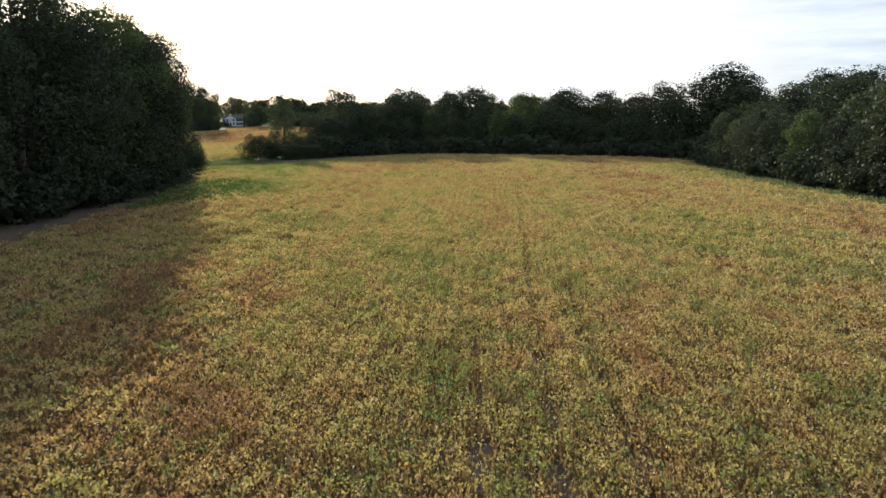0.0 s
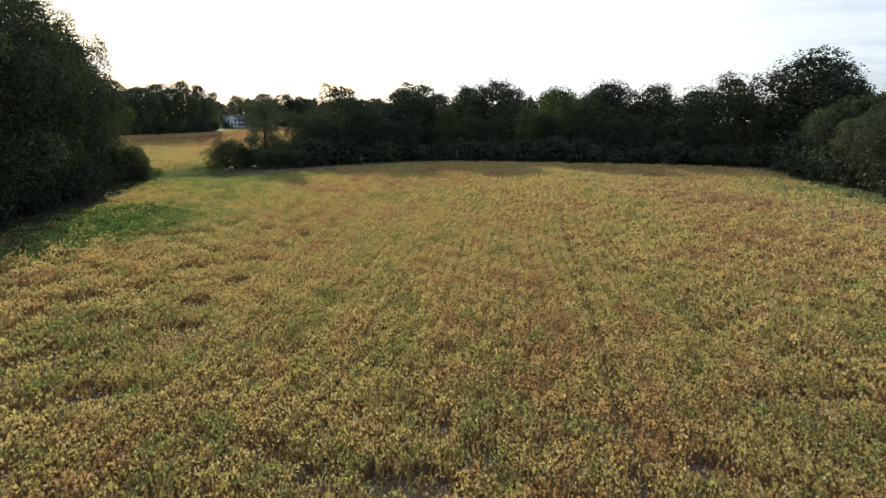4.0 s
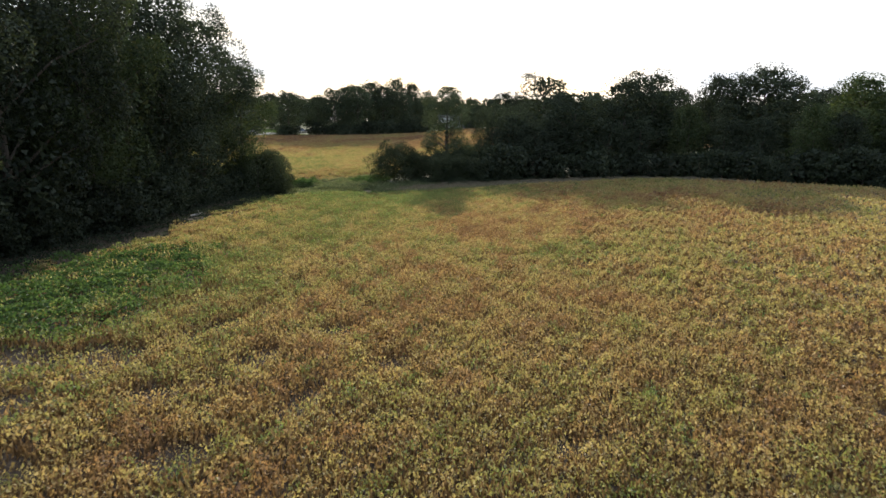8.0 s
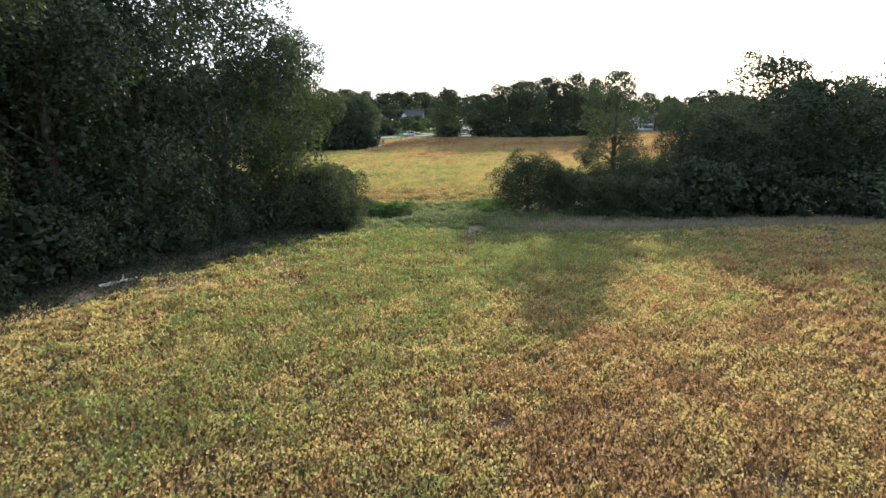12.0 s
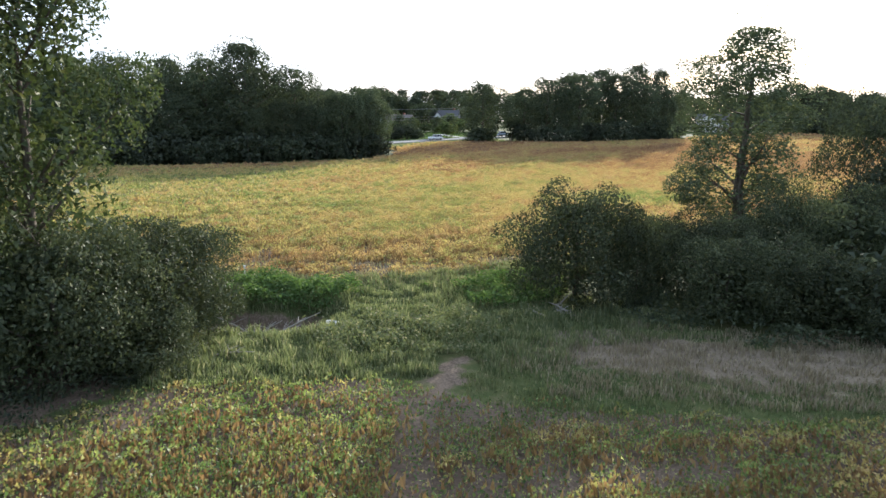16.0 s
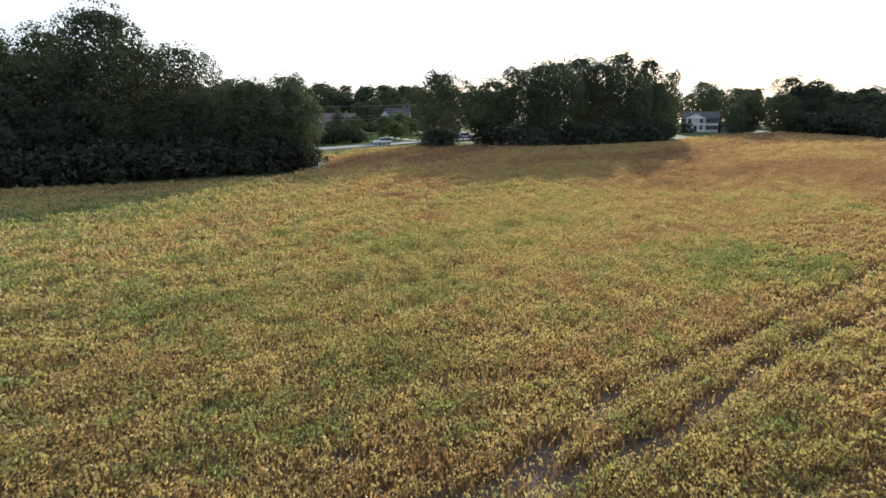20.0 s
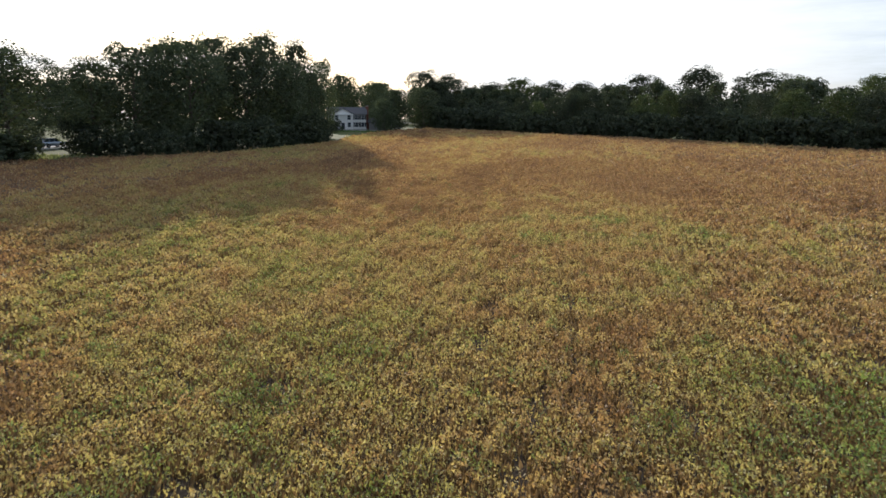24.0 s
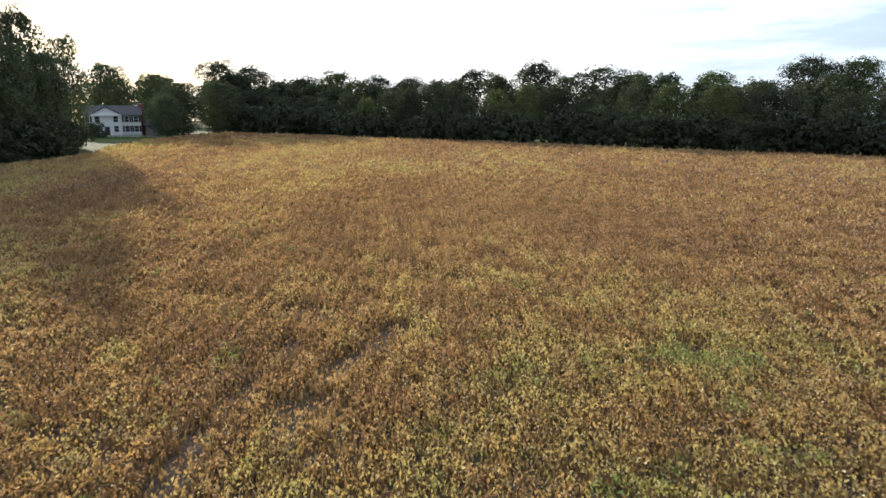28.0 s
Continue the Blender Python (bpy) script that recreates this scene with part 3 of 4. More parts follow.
KINDS, DISTANT = {}, []
SPECS = {
    # seed, height, radius, crown base, clumps, leaves, leaf size, material, openness
    "near": [(s, 20, 6.4, 1.2, 64, 27000, 0.22, M_OAK, 0.1) for s in (1, 2, 3)] + [(4, 20, 5.4, 2.0, 100, 24000, 0.22, M_LEAF2, 0.25)],
    "mid": [(s, 20, 6.8, 0.8, 92, 14000, 0.36, M_LEAF, 0.05) for s in (11, 12, 13)],
    "oak": [(s, 20, 6.8, 0.8, 92, 14000, 0.36, M_OAK, 0.05) for s in (61, 62, 63)] + [(64, 20, 5.8, 2.0, 76, 11500, 0.34, M_OAK, 0.35), (65, 20, 6.4, 0.8, 88, 13500, 0.36, M_LEAF2, 0.05)],
    "far": [(s, 20, 6.8, 0.8, 66, 2800, 0.8, M_LEAF, 0.1) for s in (16, 17, 18)],
    "bush": [(s, 5, 3.2, 0.6, 72, 21000, 0.12, M_VINE, 0.05) for s in (21, 22, 23)],
    "shrub": [(s, 5, 3.4, 0.2, 36, 2100, 0.38, M_OAK, 0.0) for s in (31, 32)],
    "thick": [(s, 5, 3.2, 0.3, 42, 4500, 0.24, M_OAK, 0.0) for s in (24, 25)],
    "slim": [(41, 14, 2.9, 1.6, 100, 36000, 0.11, M_LEAF, 0.28)],
    "mound": [(s, 10, 5.2, 0.2, 84, 19000, 0.17, M_OAK, 0.1) for s in (71, 72)],
    "lawn": [(51, 5, 2.6, 1.3, 36, 1500, 0.4, M_LEAF2, 0.0)],
}
RND = random.Random(5)


def plant(kind, x, y, height, width=None, variant=None, label="", category="tree", group="", turn=None):
    """Stand a tree or bush of a kind at a place, with its own height and spread."""
    i = RND.randrange(len(SPECS[kind])) if variant is None else variant
    if kind == "far":
        DISTANT.append((i, x, y, height, RND.uniform(0.95, 1.2), RND.uniform(0, 2 * math.pi)))
        return
    s, H, R, base, clumps, leaves, leaf, mat, opened = SPECS[kind][i]
    sz = height / H
    sx = (width / (2 * R)) if width else sz * RND.uniform(0.92, 1.1)
    spin = RND.uniform(0, 360) if turn is None else turn
    m = pose(x, y, float(land(x, y)) - 0.05, 0, 0, spin) @ Matrix.Diagonal((sx, sx, sz, 1))
    word = {"near": "tree", "mid": "tree", "oak": "tree", "far": "tree", "bush": "bush", "thick": "bush", "shrub": "shrub", "slim": "tree", "mound": "bush", "lawn": "tree"}[kind]
    if (kind, i) in KINDS:
        first = KINDS[kind, i]
        ob = copy_thing(first, m @ Matrix.Diagonal((1 / first.scale[0], 1 / first.scale[1], 1 / first.scale[2], 1)))
    else:
        ob = KINDS[kind, i] = make_tree(s, H, R, base, clumps, leaves, leaf, mat, word, 0.0, opened, (0.26, 0.46) if kind in ("bush", "shrub", "thick") else (0.22, 0.42), 0.8 if kind in ("shrub", "mound", "bush", "thick") else 0.62)
        ob.matrix_basis = m
    return tagged(ob, label or "dense dark green deciduous tree at the wood's edge", word, group)


def along(line, step, jitter):
    """Places along a line of corners."""
    out, carry = [], 0.0
    for (x0, y0), (x1, y1) in zip(line, line[1:]):
        L = math.hypot(x1 - x0, y1 - y0)
        d = carry
        while d < L:
            out.append((x0 + (x1 - x0) * d / L + RND.uniform(-jitter, jitter), y0 + (y1 - y0) * d / L + RND.uniform(-jitter, jitter)))
            d += step * RND.uniform(0.85, 1.15)
        carry = d - L
    return out


# ---- woods ----


def wood(kind, line, step, jitter, low, high, group, label=""):
    for x, y in along(line, step, jitter):
        plant(kind, x, y, RND.uniform(low, high), group=group, label=label)


EDGE = "dark green shrub filling the foot of the wood"
def grove(kind, group, *trees):
    """Single trees: x, y, the height of the top over the sea of the plan, spread."""
    for x, y, top, wide in trees:
        plant(kind, x, y, top - float(land(x, y)), wide * 1.22, group=group, label="tall dark green tree rising above the wood")


# the wood west of the southern field
wood("near", [(-47.5, 20), (-47, 55), (-46.5, 86), (-49, 101)], 9.6, 1.0, 23, 30, "trees of the west wood")
wood("near", [(-50.5, 107.5), (-54.5, 121)], 9.0, 0.8, 21, 26, "trees of the west wood")
wood("near", [(-60, 128), (-63, 138), (-65, 147)], 8.5, 0.5, 23, 25.5, "trees of the west wood")
plant("near", -63.5, 151, 18.5, 9, 3, "dark tree with ivy-green foliage at the wood's tip")
wood("oak", [(-57, 10), (-57, 90), (-66, 118), (-76, 136), (-95, 142)], 8, 2, 21, 25, "trees of the west wood")
wood("far", [(-47, -50), (-48, 15)], 8, 1, 20, 23, "trees of the west wood")
wood("far", [(-72, 20), (-76, 80), (-84, 110), (-98, 126), (-150, 138)], 10, 3, 19, 23, "trees of the west wood")
wood("thick", [(-45.5, 82), (-47.5, 100), (-50.5, 114), (-54.5, 126), (-59, 138), (-61.5, 149)], 5.5, 0.8, 3, 5, "bushes of the west wood", "dark green bush under the wood's edge")
wood("shrub", [(-45.5, -20), (-45.5, 50), (-45, 80), (-49, 100), (-53, 116), (-58.5, 132)], 4.5, 1.2, 4, 7, "shrubs of the west wood", EDGE)
wood("shrub", [(-68, 153), (-80, 151), (-100, 148), (-140, 146)], 5, 1.2, 4, 7, "shrubs of the west wood", EDGE)
plant("bush", -62.0, 155.0, 6.0, 7.5, 0, "grey-green thicket of vines at the wood's tip", turn=20)
plant("bush", -60.5, 151.0, 6.8, 7.5, 1, "grey-green thicket of vines at the wood's tip", turn=140)
plant("bush", -64.6, 158.2, 5.8, 6.5, 2, "olive-green thicket hanging over the ditch", turn=60)
plant("bush", -59.2, 153.5, 3.4, 5.0, 2, "grey-brown tangle of vines at the wood's foot", turn=250)

# the wood between the fields
wood("oak", [(-33, 189), (-20, 199), (-6, 208), (12, 207), (32, 204), (52, 198), (70, 190)], 7, 1.0, 10, 13.5, "trees of the middle wood")
wood("far", [(-30, 208), (-12, 232), (10, 238), (60, 228)], 9, 3, 13, 17, "trees of the middle wood")
grove("oak", "trees of the middle wood", (10, 219, 21, 14), (-12, 219, 20.5, 13), (2, 226, 20, 12), (39, 213, 20.4, 15), (26, 216, 19, 13), (59, 203, 18.6, 14), (69, 208, 22, 13), (-33, 212, 19.7, 12), (-24, 199, 15.5, 11), (-16, 209, 18.5, 11), (50, 210, 19.5, 12))
wood("shrub", [(-36, 180), (-28, 187), (-16, 197), (-4, 204), (14, 202), (34, 199), (54, 193), (70, 184)], 4.5, 0.8, 3.5, 6.5, "shrubs of the middle wood", EDGE)
wood("bush", [(-43, 178), (-37, 179.5), (-29, 186)], 3.4, 0.5, 3.5, 5.0, "bushes of the middle wood", "dark vine-covered bush at the field margin")
plant("bush", -51.0, 176.6, 7.0, 7.8, 1, "rounded vine-covered bush beside the grassy gap", turn=40)
plant("bush", -47.6, 177.6, 5.7, 4.4, 0, "vine-covered bush beside the grassy gap", turn=200)
plant("slim", -46.6, 190.5, 16.2, 9.4, 0, "slender open-crowned tree standing above the thicket", turn=0)
for x, y, tall, wide in ((-45.0, 182, 5.2, 5.5), (-42, 185.5, 6.2, 6.0), (-38.5, 186, 6.6, 6.5), (-48.5, 184, 4.2, 5.0)):
    plant("bush", x, y, tall, wide, label="dark vine-covered bush behind the field margin", group="bushes of the middle wood")
for x, y, tall, wide in ((-39.2, 198.5, 12.2, 8.5), (-34, 195, 13.2, 10.0), (-29.5, 190.5, 10.0, 9.0), (-37.5, 191, 8.4, 8.0)):
    plant("mound", x, y, tall, wide, label="tall dark vine-smothered thicket behind the margin", group="bushes of the middle wood")

# the wood along the east of the southern field
wood("oak", [(75, 178), (69, 158), (65, 130), (65, 95)], 6.5, 1.0, 10.5, 14, "trees of the east wood")
wood("far", [(66, 90), (66, 40), (66, -30)], 8, 1.2, 14, 18, "trees of the east wood")
grove("oak", "trees of the east wood", (80, 190, 25.8, 22), (92, 205, 24, 16), (90, 143, 21.6, 15), (84, 160, 19, 14), (78, 168, 15, 11), (98, 170, 23, 16))
wood("far", [(76, 214), (90, 222), (104, 200), (112, 170)], 7, 2, 15, 19, "trees of the east wood")
wood("far", [(82, 130), (80, 100), (80, 40)], 10, 2, 16, 20, "trees of the east wood")
wood("shrub", [(72, 182), (66, 160), (62, 130), (62, 90), (62, 40)], 5, 1, 4, 7, "shrubs of the east wood", EDGE)

# the wood west of the northern field
# the lighter leaf copy stands in for haze over these trees
wood("mid", [(-145, 242), (-150, 232), (-156, 220), (-164, 206), (-182, 189), (-210, 172)], 6.5, 0.8, 11, 14.5, "trees of the far west wood")
grove("mid", "trees of the far west wood", (-146.8, 244, 17.4, 8.5), (-150.5, 238, 16, 9), (-155.5, 230, 21.3, 9.5), (-159, 219.5, 26, 13), (-165, 214, 23, 11), (-170, 208, 22.6, 11), (-178, 201, 23, 12), (-188, 194, 23.5, 13), (-200, 187, 23, 13))
wood("mid", [(-166, 228), (-190, 206), (-220, 190)], 8, 2, 18, 22, "trees of the far west wood")
wood("shrub", [(-149, 236), (-157, 222), (-166, 207), (-184, 190)], 4.5, 1.0, 5, 8, "shrubs of the far west wood", EDGE)
wood("shrub", [(-141.8, 242), (-146.3, 231), (-153, 218), (-161, 203), (-179, 186), (-206, 168)], 4.5, 0.7, 4, 7, "shrubs of the far west wood", EDGE)

# the clump by the road, and the lone tree
plant("mid", -154, 294.5, 17.4, 15, 0, "broad dark lone tree beside the road")
for x, y, top in ((-149, 309, 20), (-145, 315, 23), (-139, 323, 25), (-132, 334, 25), (-126, 342, 22), (-141, 340, 27.5), (-134, 352, 29.5), (-127, 354, 27.5), (-123.5, 363, 24.5), (-146, 328, 25), (-123, 352, 21)):
    plant("mid", x, y, top - float(land(x, y)), 7.0 if x > -124 else 10.0 if x > -130 else 13.5, group="trees of the roadside clump", label="tall dark tree in the roadside clump")
wood("shrub", [(-148, 306), (-138, 312), (-127, 330), (-123, 345), (-124, 362)], 5, 0.8, 4, 7, "shrubs of the roadside clump", EDGE)

plant("shrub", -152.5, 291.5, 4.5, 9, 1, "dark green bush at the foot of the lone tree")
plant("shrub", -156, 297, 4.5, 8, 0, "dark green bush at the foot of the lone tree")

# the wood north of the northern field
wood("oak", [(-102, 422), (-76, 404), (-36, 367), (1, 335), (30, 308)], 7.0, 1.5, 8.8, 13, "trees of the north wood")
wood("far", [(-100, 434), (-50, 420), (-10, 390), (30, 352)], 9, 3, 12, 15, "trees of the north wood")
wood("far", [(-104, 448), (-50, 452), (0, 436), (60, 398), (90, 362)], 10, 3, 12, 16, "trees of the north wood")
grove("oak", "trees of the north wood", (-106, 437, 26.5, 13), (-98, 436, 25, 13), (-83, 440, 22.5, 15), (-73, 441, 24, 14), (-60, 442, 23, 11), (-51, 440, 22.5, 12), (-31, 440, 24.8, 14), (-13.5, 430, 26.6, 13), (3, 420, 24.4, 18), (10, 414, 22.5, 14), (28, 402, 22, 14), (46, 388, 25, 14), (54, 380, 24, 14), (66, 365, 22, 14))
wood("shrub", [(-100, 416), (-77, 399), (-37, 361), (0, 329), (28, 303)], 5, 1, 5, 8, "shrubs of the north wood", EDGE)
wood("far", [(60, 330), (48, 300), (56, 270), (74, 240)], 9, 3, 15, 19, "trees of the north wood")

# distant woods beyond the road
wood("far", [(-330, 290), (-312, 380), (-250, 470), (-180, 520), (-90, 510)], 7, 5, 14, 20, "distant trees", "distant hazy green tree on the skyline")
wood("far", [(-400, 330), (-370, 440), (-300, 540)], 9, 6, 19, 24, "distant trees", "distant hazy green tree on the skyline")
wood("far", [(-262, 290), (-250, 345), (-228, 395), (-195, 440), (-150, 458)], 8, 5, 8, 13, "distant trees", "distant hazy green tree beyond the houses")
wood("far", [(-200, 262), (-206, 290), (-200, 318), (-190, 345)], 8, 3, 5, 8, "garden trees beyond the road", "rounded garden tree beyond the road")


def distant_woods():
    """All the trees too far off to be told apart, as one mesh of leaves and stems."""
    kinds = []
    for s, H, R, base, clumps, leaves, leaf, mat, opened in SPECS["far"]:
        t = make_tree(s, H, R, base, clumps, leaves, leaf, mat, "tree", 0.0, opened, (0.22, 0.42), 0.55)
        arrays = []
        for o in t.children:
            me = o.data
            co = np.zeros(len(me.vertices) * 3, np.float32)
            me.vertices.foreach_get("co", co)
            me.calc_loop_triangles()
            tri = np.zeros(len(me.loop_triangles) * 3, np.int32)
            me.loop_triangles.foreach_get("vertices", tri)
            arrays.append((co.reshape(-1, 3), tri.reshape(-1, 3), 0 if o.name.startswith("crown") else 1))
        kinds.append((H, arrays))
        for o in list(t.children):
            me = o.data
            bpy.data.objects.remove(o)
            bpy.data.meshes.remove(me)
        bpy.data.objects.remove(t)
    vs, fs, ms, n = [], [], [], 0
    for i, x, y, height, wide, turn in DISTANT:
        H, arrays = kinds[i]
        k, c, w = height / H, math.cos(turn), math.sin(turn)
        for co, tri, m in arrays:
            q = np.stack([(co[:, 0] * c - co[:, 1] * w) * k * wide + x, (co[:, 0] * w + co[:, 1] * c) * k * wide + y, co[:, 2] * k + float(land(x, y)) - 0.05], 1)
            vs.append(q)
            fs.append(tri + n)
            ms.append(np.full(len(tri), m, np.int32))
            n += len(q)
    me = mesh_of("distant_woods", np.concatenate(vs), np.concatenate(fs), M_LEAF)
    me.materials.append(M_BARK)
    me.polygons.foreach_set("material_index", np.concatenate(ms))
    return tagged(new("distant_woods", me), "hazy green woods in the distance", "woods", kind="stuff")


distant_woods()

# ---- the grassy gap and the field margins ----


def blades(x, y, tall, wide, rng, lean=0.35):
    """Upright bent grass blades, two faces each."""
    n = len(x)
    a = rng.uniform(0, 2 * math.pi, n)
    side = np.stack([np.cos(a), np.sin(a), 0 * a], 1)
    b = rng.uniform(0, 2 * math.pi, n)
    bend = np.stack([np.cos(b), np.sin(b), 0 * b], 1) * (tall * lean * rng.uniform(0.2, 1.3, n))[:, None]
    foot = np.stack([x, y, land(x, y) - 0.03], 1)
    up = np.array([[0, 0, 1.0]]) * tall[:, None]
    w = side * wide[:, None] * 0.5
    mid, tip = foot + up * 0.6 + bend * 0.35, foot + up * 0.95 + bend
    v = np.stack([foot - w, foot + w, mid + w * 0.9, mid - w * 0.9, tip + w * 0.15, tip - w * 0.15], 1).reshape(-1, 3)
    k = np.arange(n)[:, None] * 6
    return v, np.concatenate([k + [0, 1, 2, 3], k + [3, 2, 4, 5]])


def scatter(poly, per, rng, wobble=1.0):
    x0, x1 = min(p[0] for p in poly) - 1, max(p[0] for p in poly) + 1
    y0, y1 = min(p[1] for p in poly) - 1, max(p[1] for p in poly) + 1
    n = int((x1 - x0) * (y1 - y0) * per)
    x, y = rng.uniform(x0, x1, n), rng.uniform(y0, y1, n)
    e = wobble * (np.sin(x * 1.1 + 2 * np.sin(y * 0.7)) * np.cos(y * 0.9) + rng.normal(0, 0.35, n))
    k = inside(poly, x + e, y + e)
    return x[k], y[k]


def grass(name, poly, per, low, high, wide, mat, label, seed, thin=0.0, ditch=True):
    rng = np.random.default_rng(seed)
    x, y = scatter(poly, per, rng)
    tuft = 0.5 + 0.5 * np.sin(x * 1.7 + 2.2 * np.sin(y * 1.1)) * np.sin(y * 1.9 + 1.8 * np.sin(x * 0.8))
    k = (rng.uniform(0, 1, len(x)) > thin * (1 - tuft))
    if ditch:
        u, v = ditch_axes(x, y)
        k &= (np.abs(u / 3.7) ** 4 + np.abs((v + 0.5) / 2.4) ** 4 > 1) | (rng.uniform(0, 1, len(x)) < 0.06)
        k &= away(BARE, x, y) > 0.9 + 0.4 * np.sin(y * 2)
    x, y, tuft = x[k], y[k], tuft[k]
    tall = (low + (high - low) * tuft) * rng.uniform(0.5, 1.15, len(x))
    v, f = blades(x, y, tall, wide * rng.uniform(0.6, 1.4, len(x)), rng)
    return tagged(new(name, mesh_of(name, v, f, mat)), label, "grass", kind="stuff")


def leafy(name, poly, per, low, high, size, mat, label, seed, category="weeds"):
    """Broad-leaved weeds: leaves set all the way up unseen stems, in mounds."""
    rng = np.random.default_rng(seed)
    x, y = scatter(poly, per, rng, 1.9)
    mound = 0.5 + 0.5 * np.sin(x * 1.3 + 1.7 * np.sin(y * 0.9)) * np.sin(y * 1.2 + 1.5 * np.sin(x * 0.7))
    z = land(x, y) + 0.05 + (low + (high - low) * mound) * rng.uniform(0.2, 1.0, len(x)) ** 0.7
    v, f = leaf_cloud(np.stack([x, y, z], 1), rng.normal(size=(len(x), 3)) * 0.7 + (0, 0, 0.8), size * rng.uniform(0.6, 1.3, len(x)), rng, 0.7)
    return tagged(new(name, mesh_of(name, v, f, mat)), label, category, kind="stuff")


GAP = [(-57, 153), (-53, 156), (-51.5, 160.5), (-47.5, 163.5), (-46.5, 169), (-42, 174.8), (-46, 176), (-52, 177), (-55, 184), (-58, 181), (-62, 174.5), (-66, 169), (-72, 166), (-72, 157), (-62, 157)]
grass("tall_grass", GAP, 150, 0.2, 0.7, 0.045, M_GRASS, "rough tall green grass in the gap between the woods", 61, 0.5)
grass("dry_grass", [(-49, 166), (-44, 164), (-34, 170), (-24, 180), (-10, 193), (8, 196), (8, 200), (-4, 202), (-16, 195), (-28, 184), (-38, 177.5), (-45, 175)], 90, 0.15, 0.5, 0.05, M_DRY, "dry tan grass along the shaded field margin", 62, 0.7)
grass("dry_grass", [(-92, 158), (-73, 163), (-64, 167.5), (-60, 173), (-56, 182), (-59, 184), (-66, 174), (-74, 170), (-92, 166)], 50, 0.15, 0.5, 0.045, M_DRY, "dry tan grass along the field's headland", 63, 0.8)
grass("rough_grass", [(53, 20), (54, 88), (53, 114), (56, 140), (64, 168), (70, 180), (66, 160), (62, 130), (61, 90), (60, 20)], 14, 0.2, 0.6, 0.12, M_GRASS, "green grass strip between the field and the wood", 65, 0.3, False)
leafy("tall_weeds", [(-58, 162.5), (-52, 161.5), (-49.5, 165), (-52, 170), (-57, 168.5)], 90, 0.2, 1.2, 0.16, M_GRASS, "tall grey-green weeds with pale tips in the gap", 66)
leafy("green_weeds", [(-71, 161.5), (-68, 166.5), (-64.5, 168), (-60.5, 167), (-61.5, 165), (-64, 162.8), (-66.5, 161)], 170, 0.5, 1.2, 0.2, M_WEED, "bright green weeds on the bank of the ditch", 67)
leafy("green_weeds", [(-56, 172), (-52, 172), (-51, 175), (-55, 178.5), (-58, 178)], 120, 0.4, 1.0, 0.2, M_WEED, "green weeds beside the rounded bush", 68)
leafy("green_weeds", WEEDS, 60, 0.35, 0.9, 0.24, M_WEED, "bright green weeds along the wood's edge", 69)
# blades take the dark tree-leaf colour, which paints in the wood's shade
grass("rough_grass", [(-40, 84), (-37, 88), (-41, 103), (-44, 119), (-49, 131), (-54, 146), (-55, 154), (-58, 154), (-59, 146), (-54, 131), (-49, 118), (-45, 102)], 16, 0.12, 0.45, 0.05, M_LEAF, "sparse rough grass at the wood's edge, with the shade put into its colour", 71, 0.6, False)
# weeds whose dark leaves also carry the shade painted under the trees
leafy("edge_weeds", [(-42, 84), (-39, 90), (-43, 104), (-47, 119), (-51, 131), (-56, 145), (-57, 153), (-61, 152), (-60, 144), (-55, 130), (-51, 117), (-47, 102), (-45, 88)], 70, 0.1, 0.6, 0.17, M_OAK, "low weeds and ivy at the wood's foot, coloured dark for the shade there", 77)
leafy("low_weeds", [(-53, 140), (-46, 142), (-40, 152), (-33, 163), (-36, 167), (-44, 162), (-52, 158), (-56, 152)], 22, 0.08, 0.35, 0.13, M_WEED, "low green weeds between the thin soybean rows", 72)
grass("rough_grass", [(-52, 160.5), (-43, 162), (-35, 167), (-24, 178), (-22, 182), (-34, 173), (-43, 168), (-50, 166)], 85, 0.1, 0.4, 0.045, M_GRASS, "rough short grass beside the field margin", 73, 0.5)
grass("verge_grass", [(-152, 240), (-158, 282), (-143, 300), (-150, 308), (-161, 303), (-165, 270), (-172, 238)], 14, 0.2, 0.6, 0.14, M_GRASS, "rough green grass verge beside the road", 74, 0.5, False)
grass("lawn_grass", [(-176, 250), (-174, 300), (-168, 330), (-190, 345), (-215, 330), (-200, 270)], 5, 0.15, 0.35, 0.22, M_WEED, "green lawn grass beyond the road", 75, 0.3, False)
grass("lawn_grass", [(-142, 384), (-112, 390), (-96, 411), (-104, 414), (-116, 396), (-140, 393)], 12, 0.15, 0.4, 0.16, M_WEED, "green lawn grass before the house", 76, 0.3, False)
leafy("vine_cover", [(-47, 174.5), (-37, 176), (-28, 183), (-30, 186), (-40, 180), (-50, 178)], 60, 0.3, 1.1, 0.2, M_LEAF, "low dark vines at the foot of the thicket", 70)


def plain(name, color, rough=0.7, metal=0.0, grain=6.0, vary=0.18):
    """A painted or plain surface with slight dirt and grain."""
    n = Nodes(name)
    a, b = n.noise(grain, 4), n.noise(grain * 0.12, 3)
    dirt = n.mix(n.math("MULTIPLY", a, vary * 2), color, tuple(c * 0.62 for c in color))
    return n.solid(n.mix(n.math("MULTIPLY", b, vary), dirt, tuple(c * 0.5 for c in color)), rough, n.bump(a, 0.12, 0.01), metal)


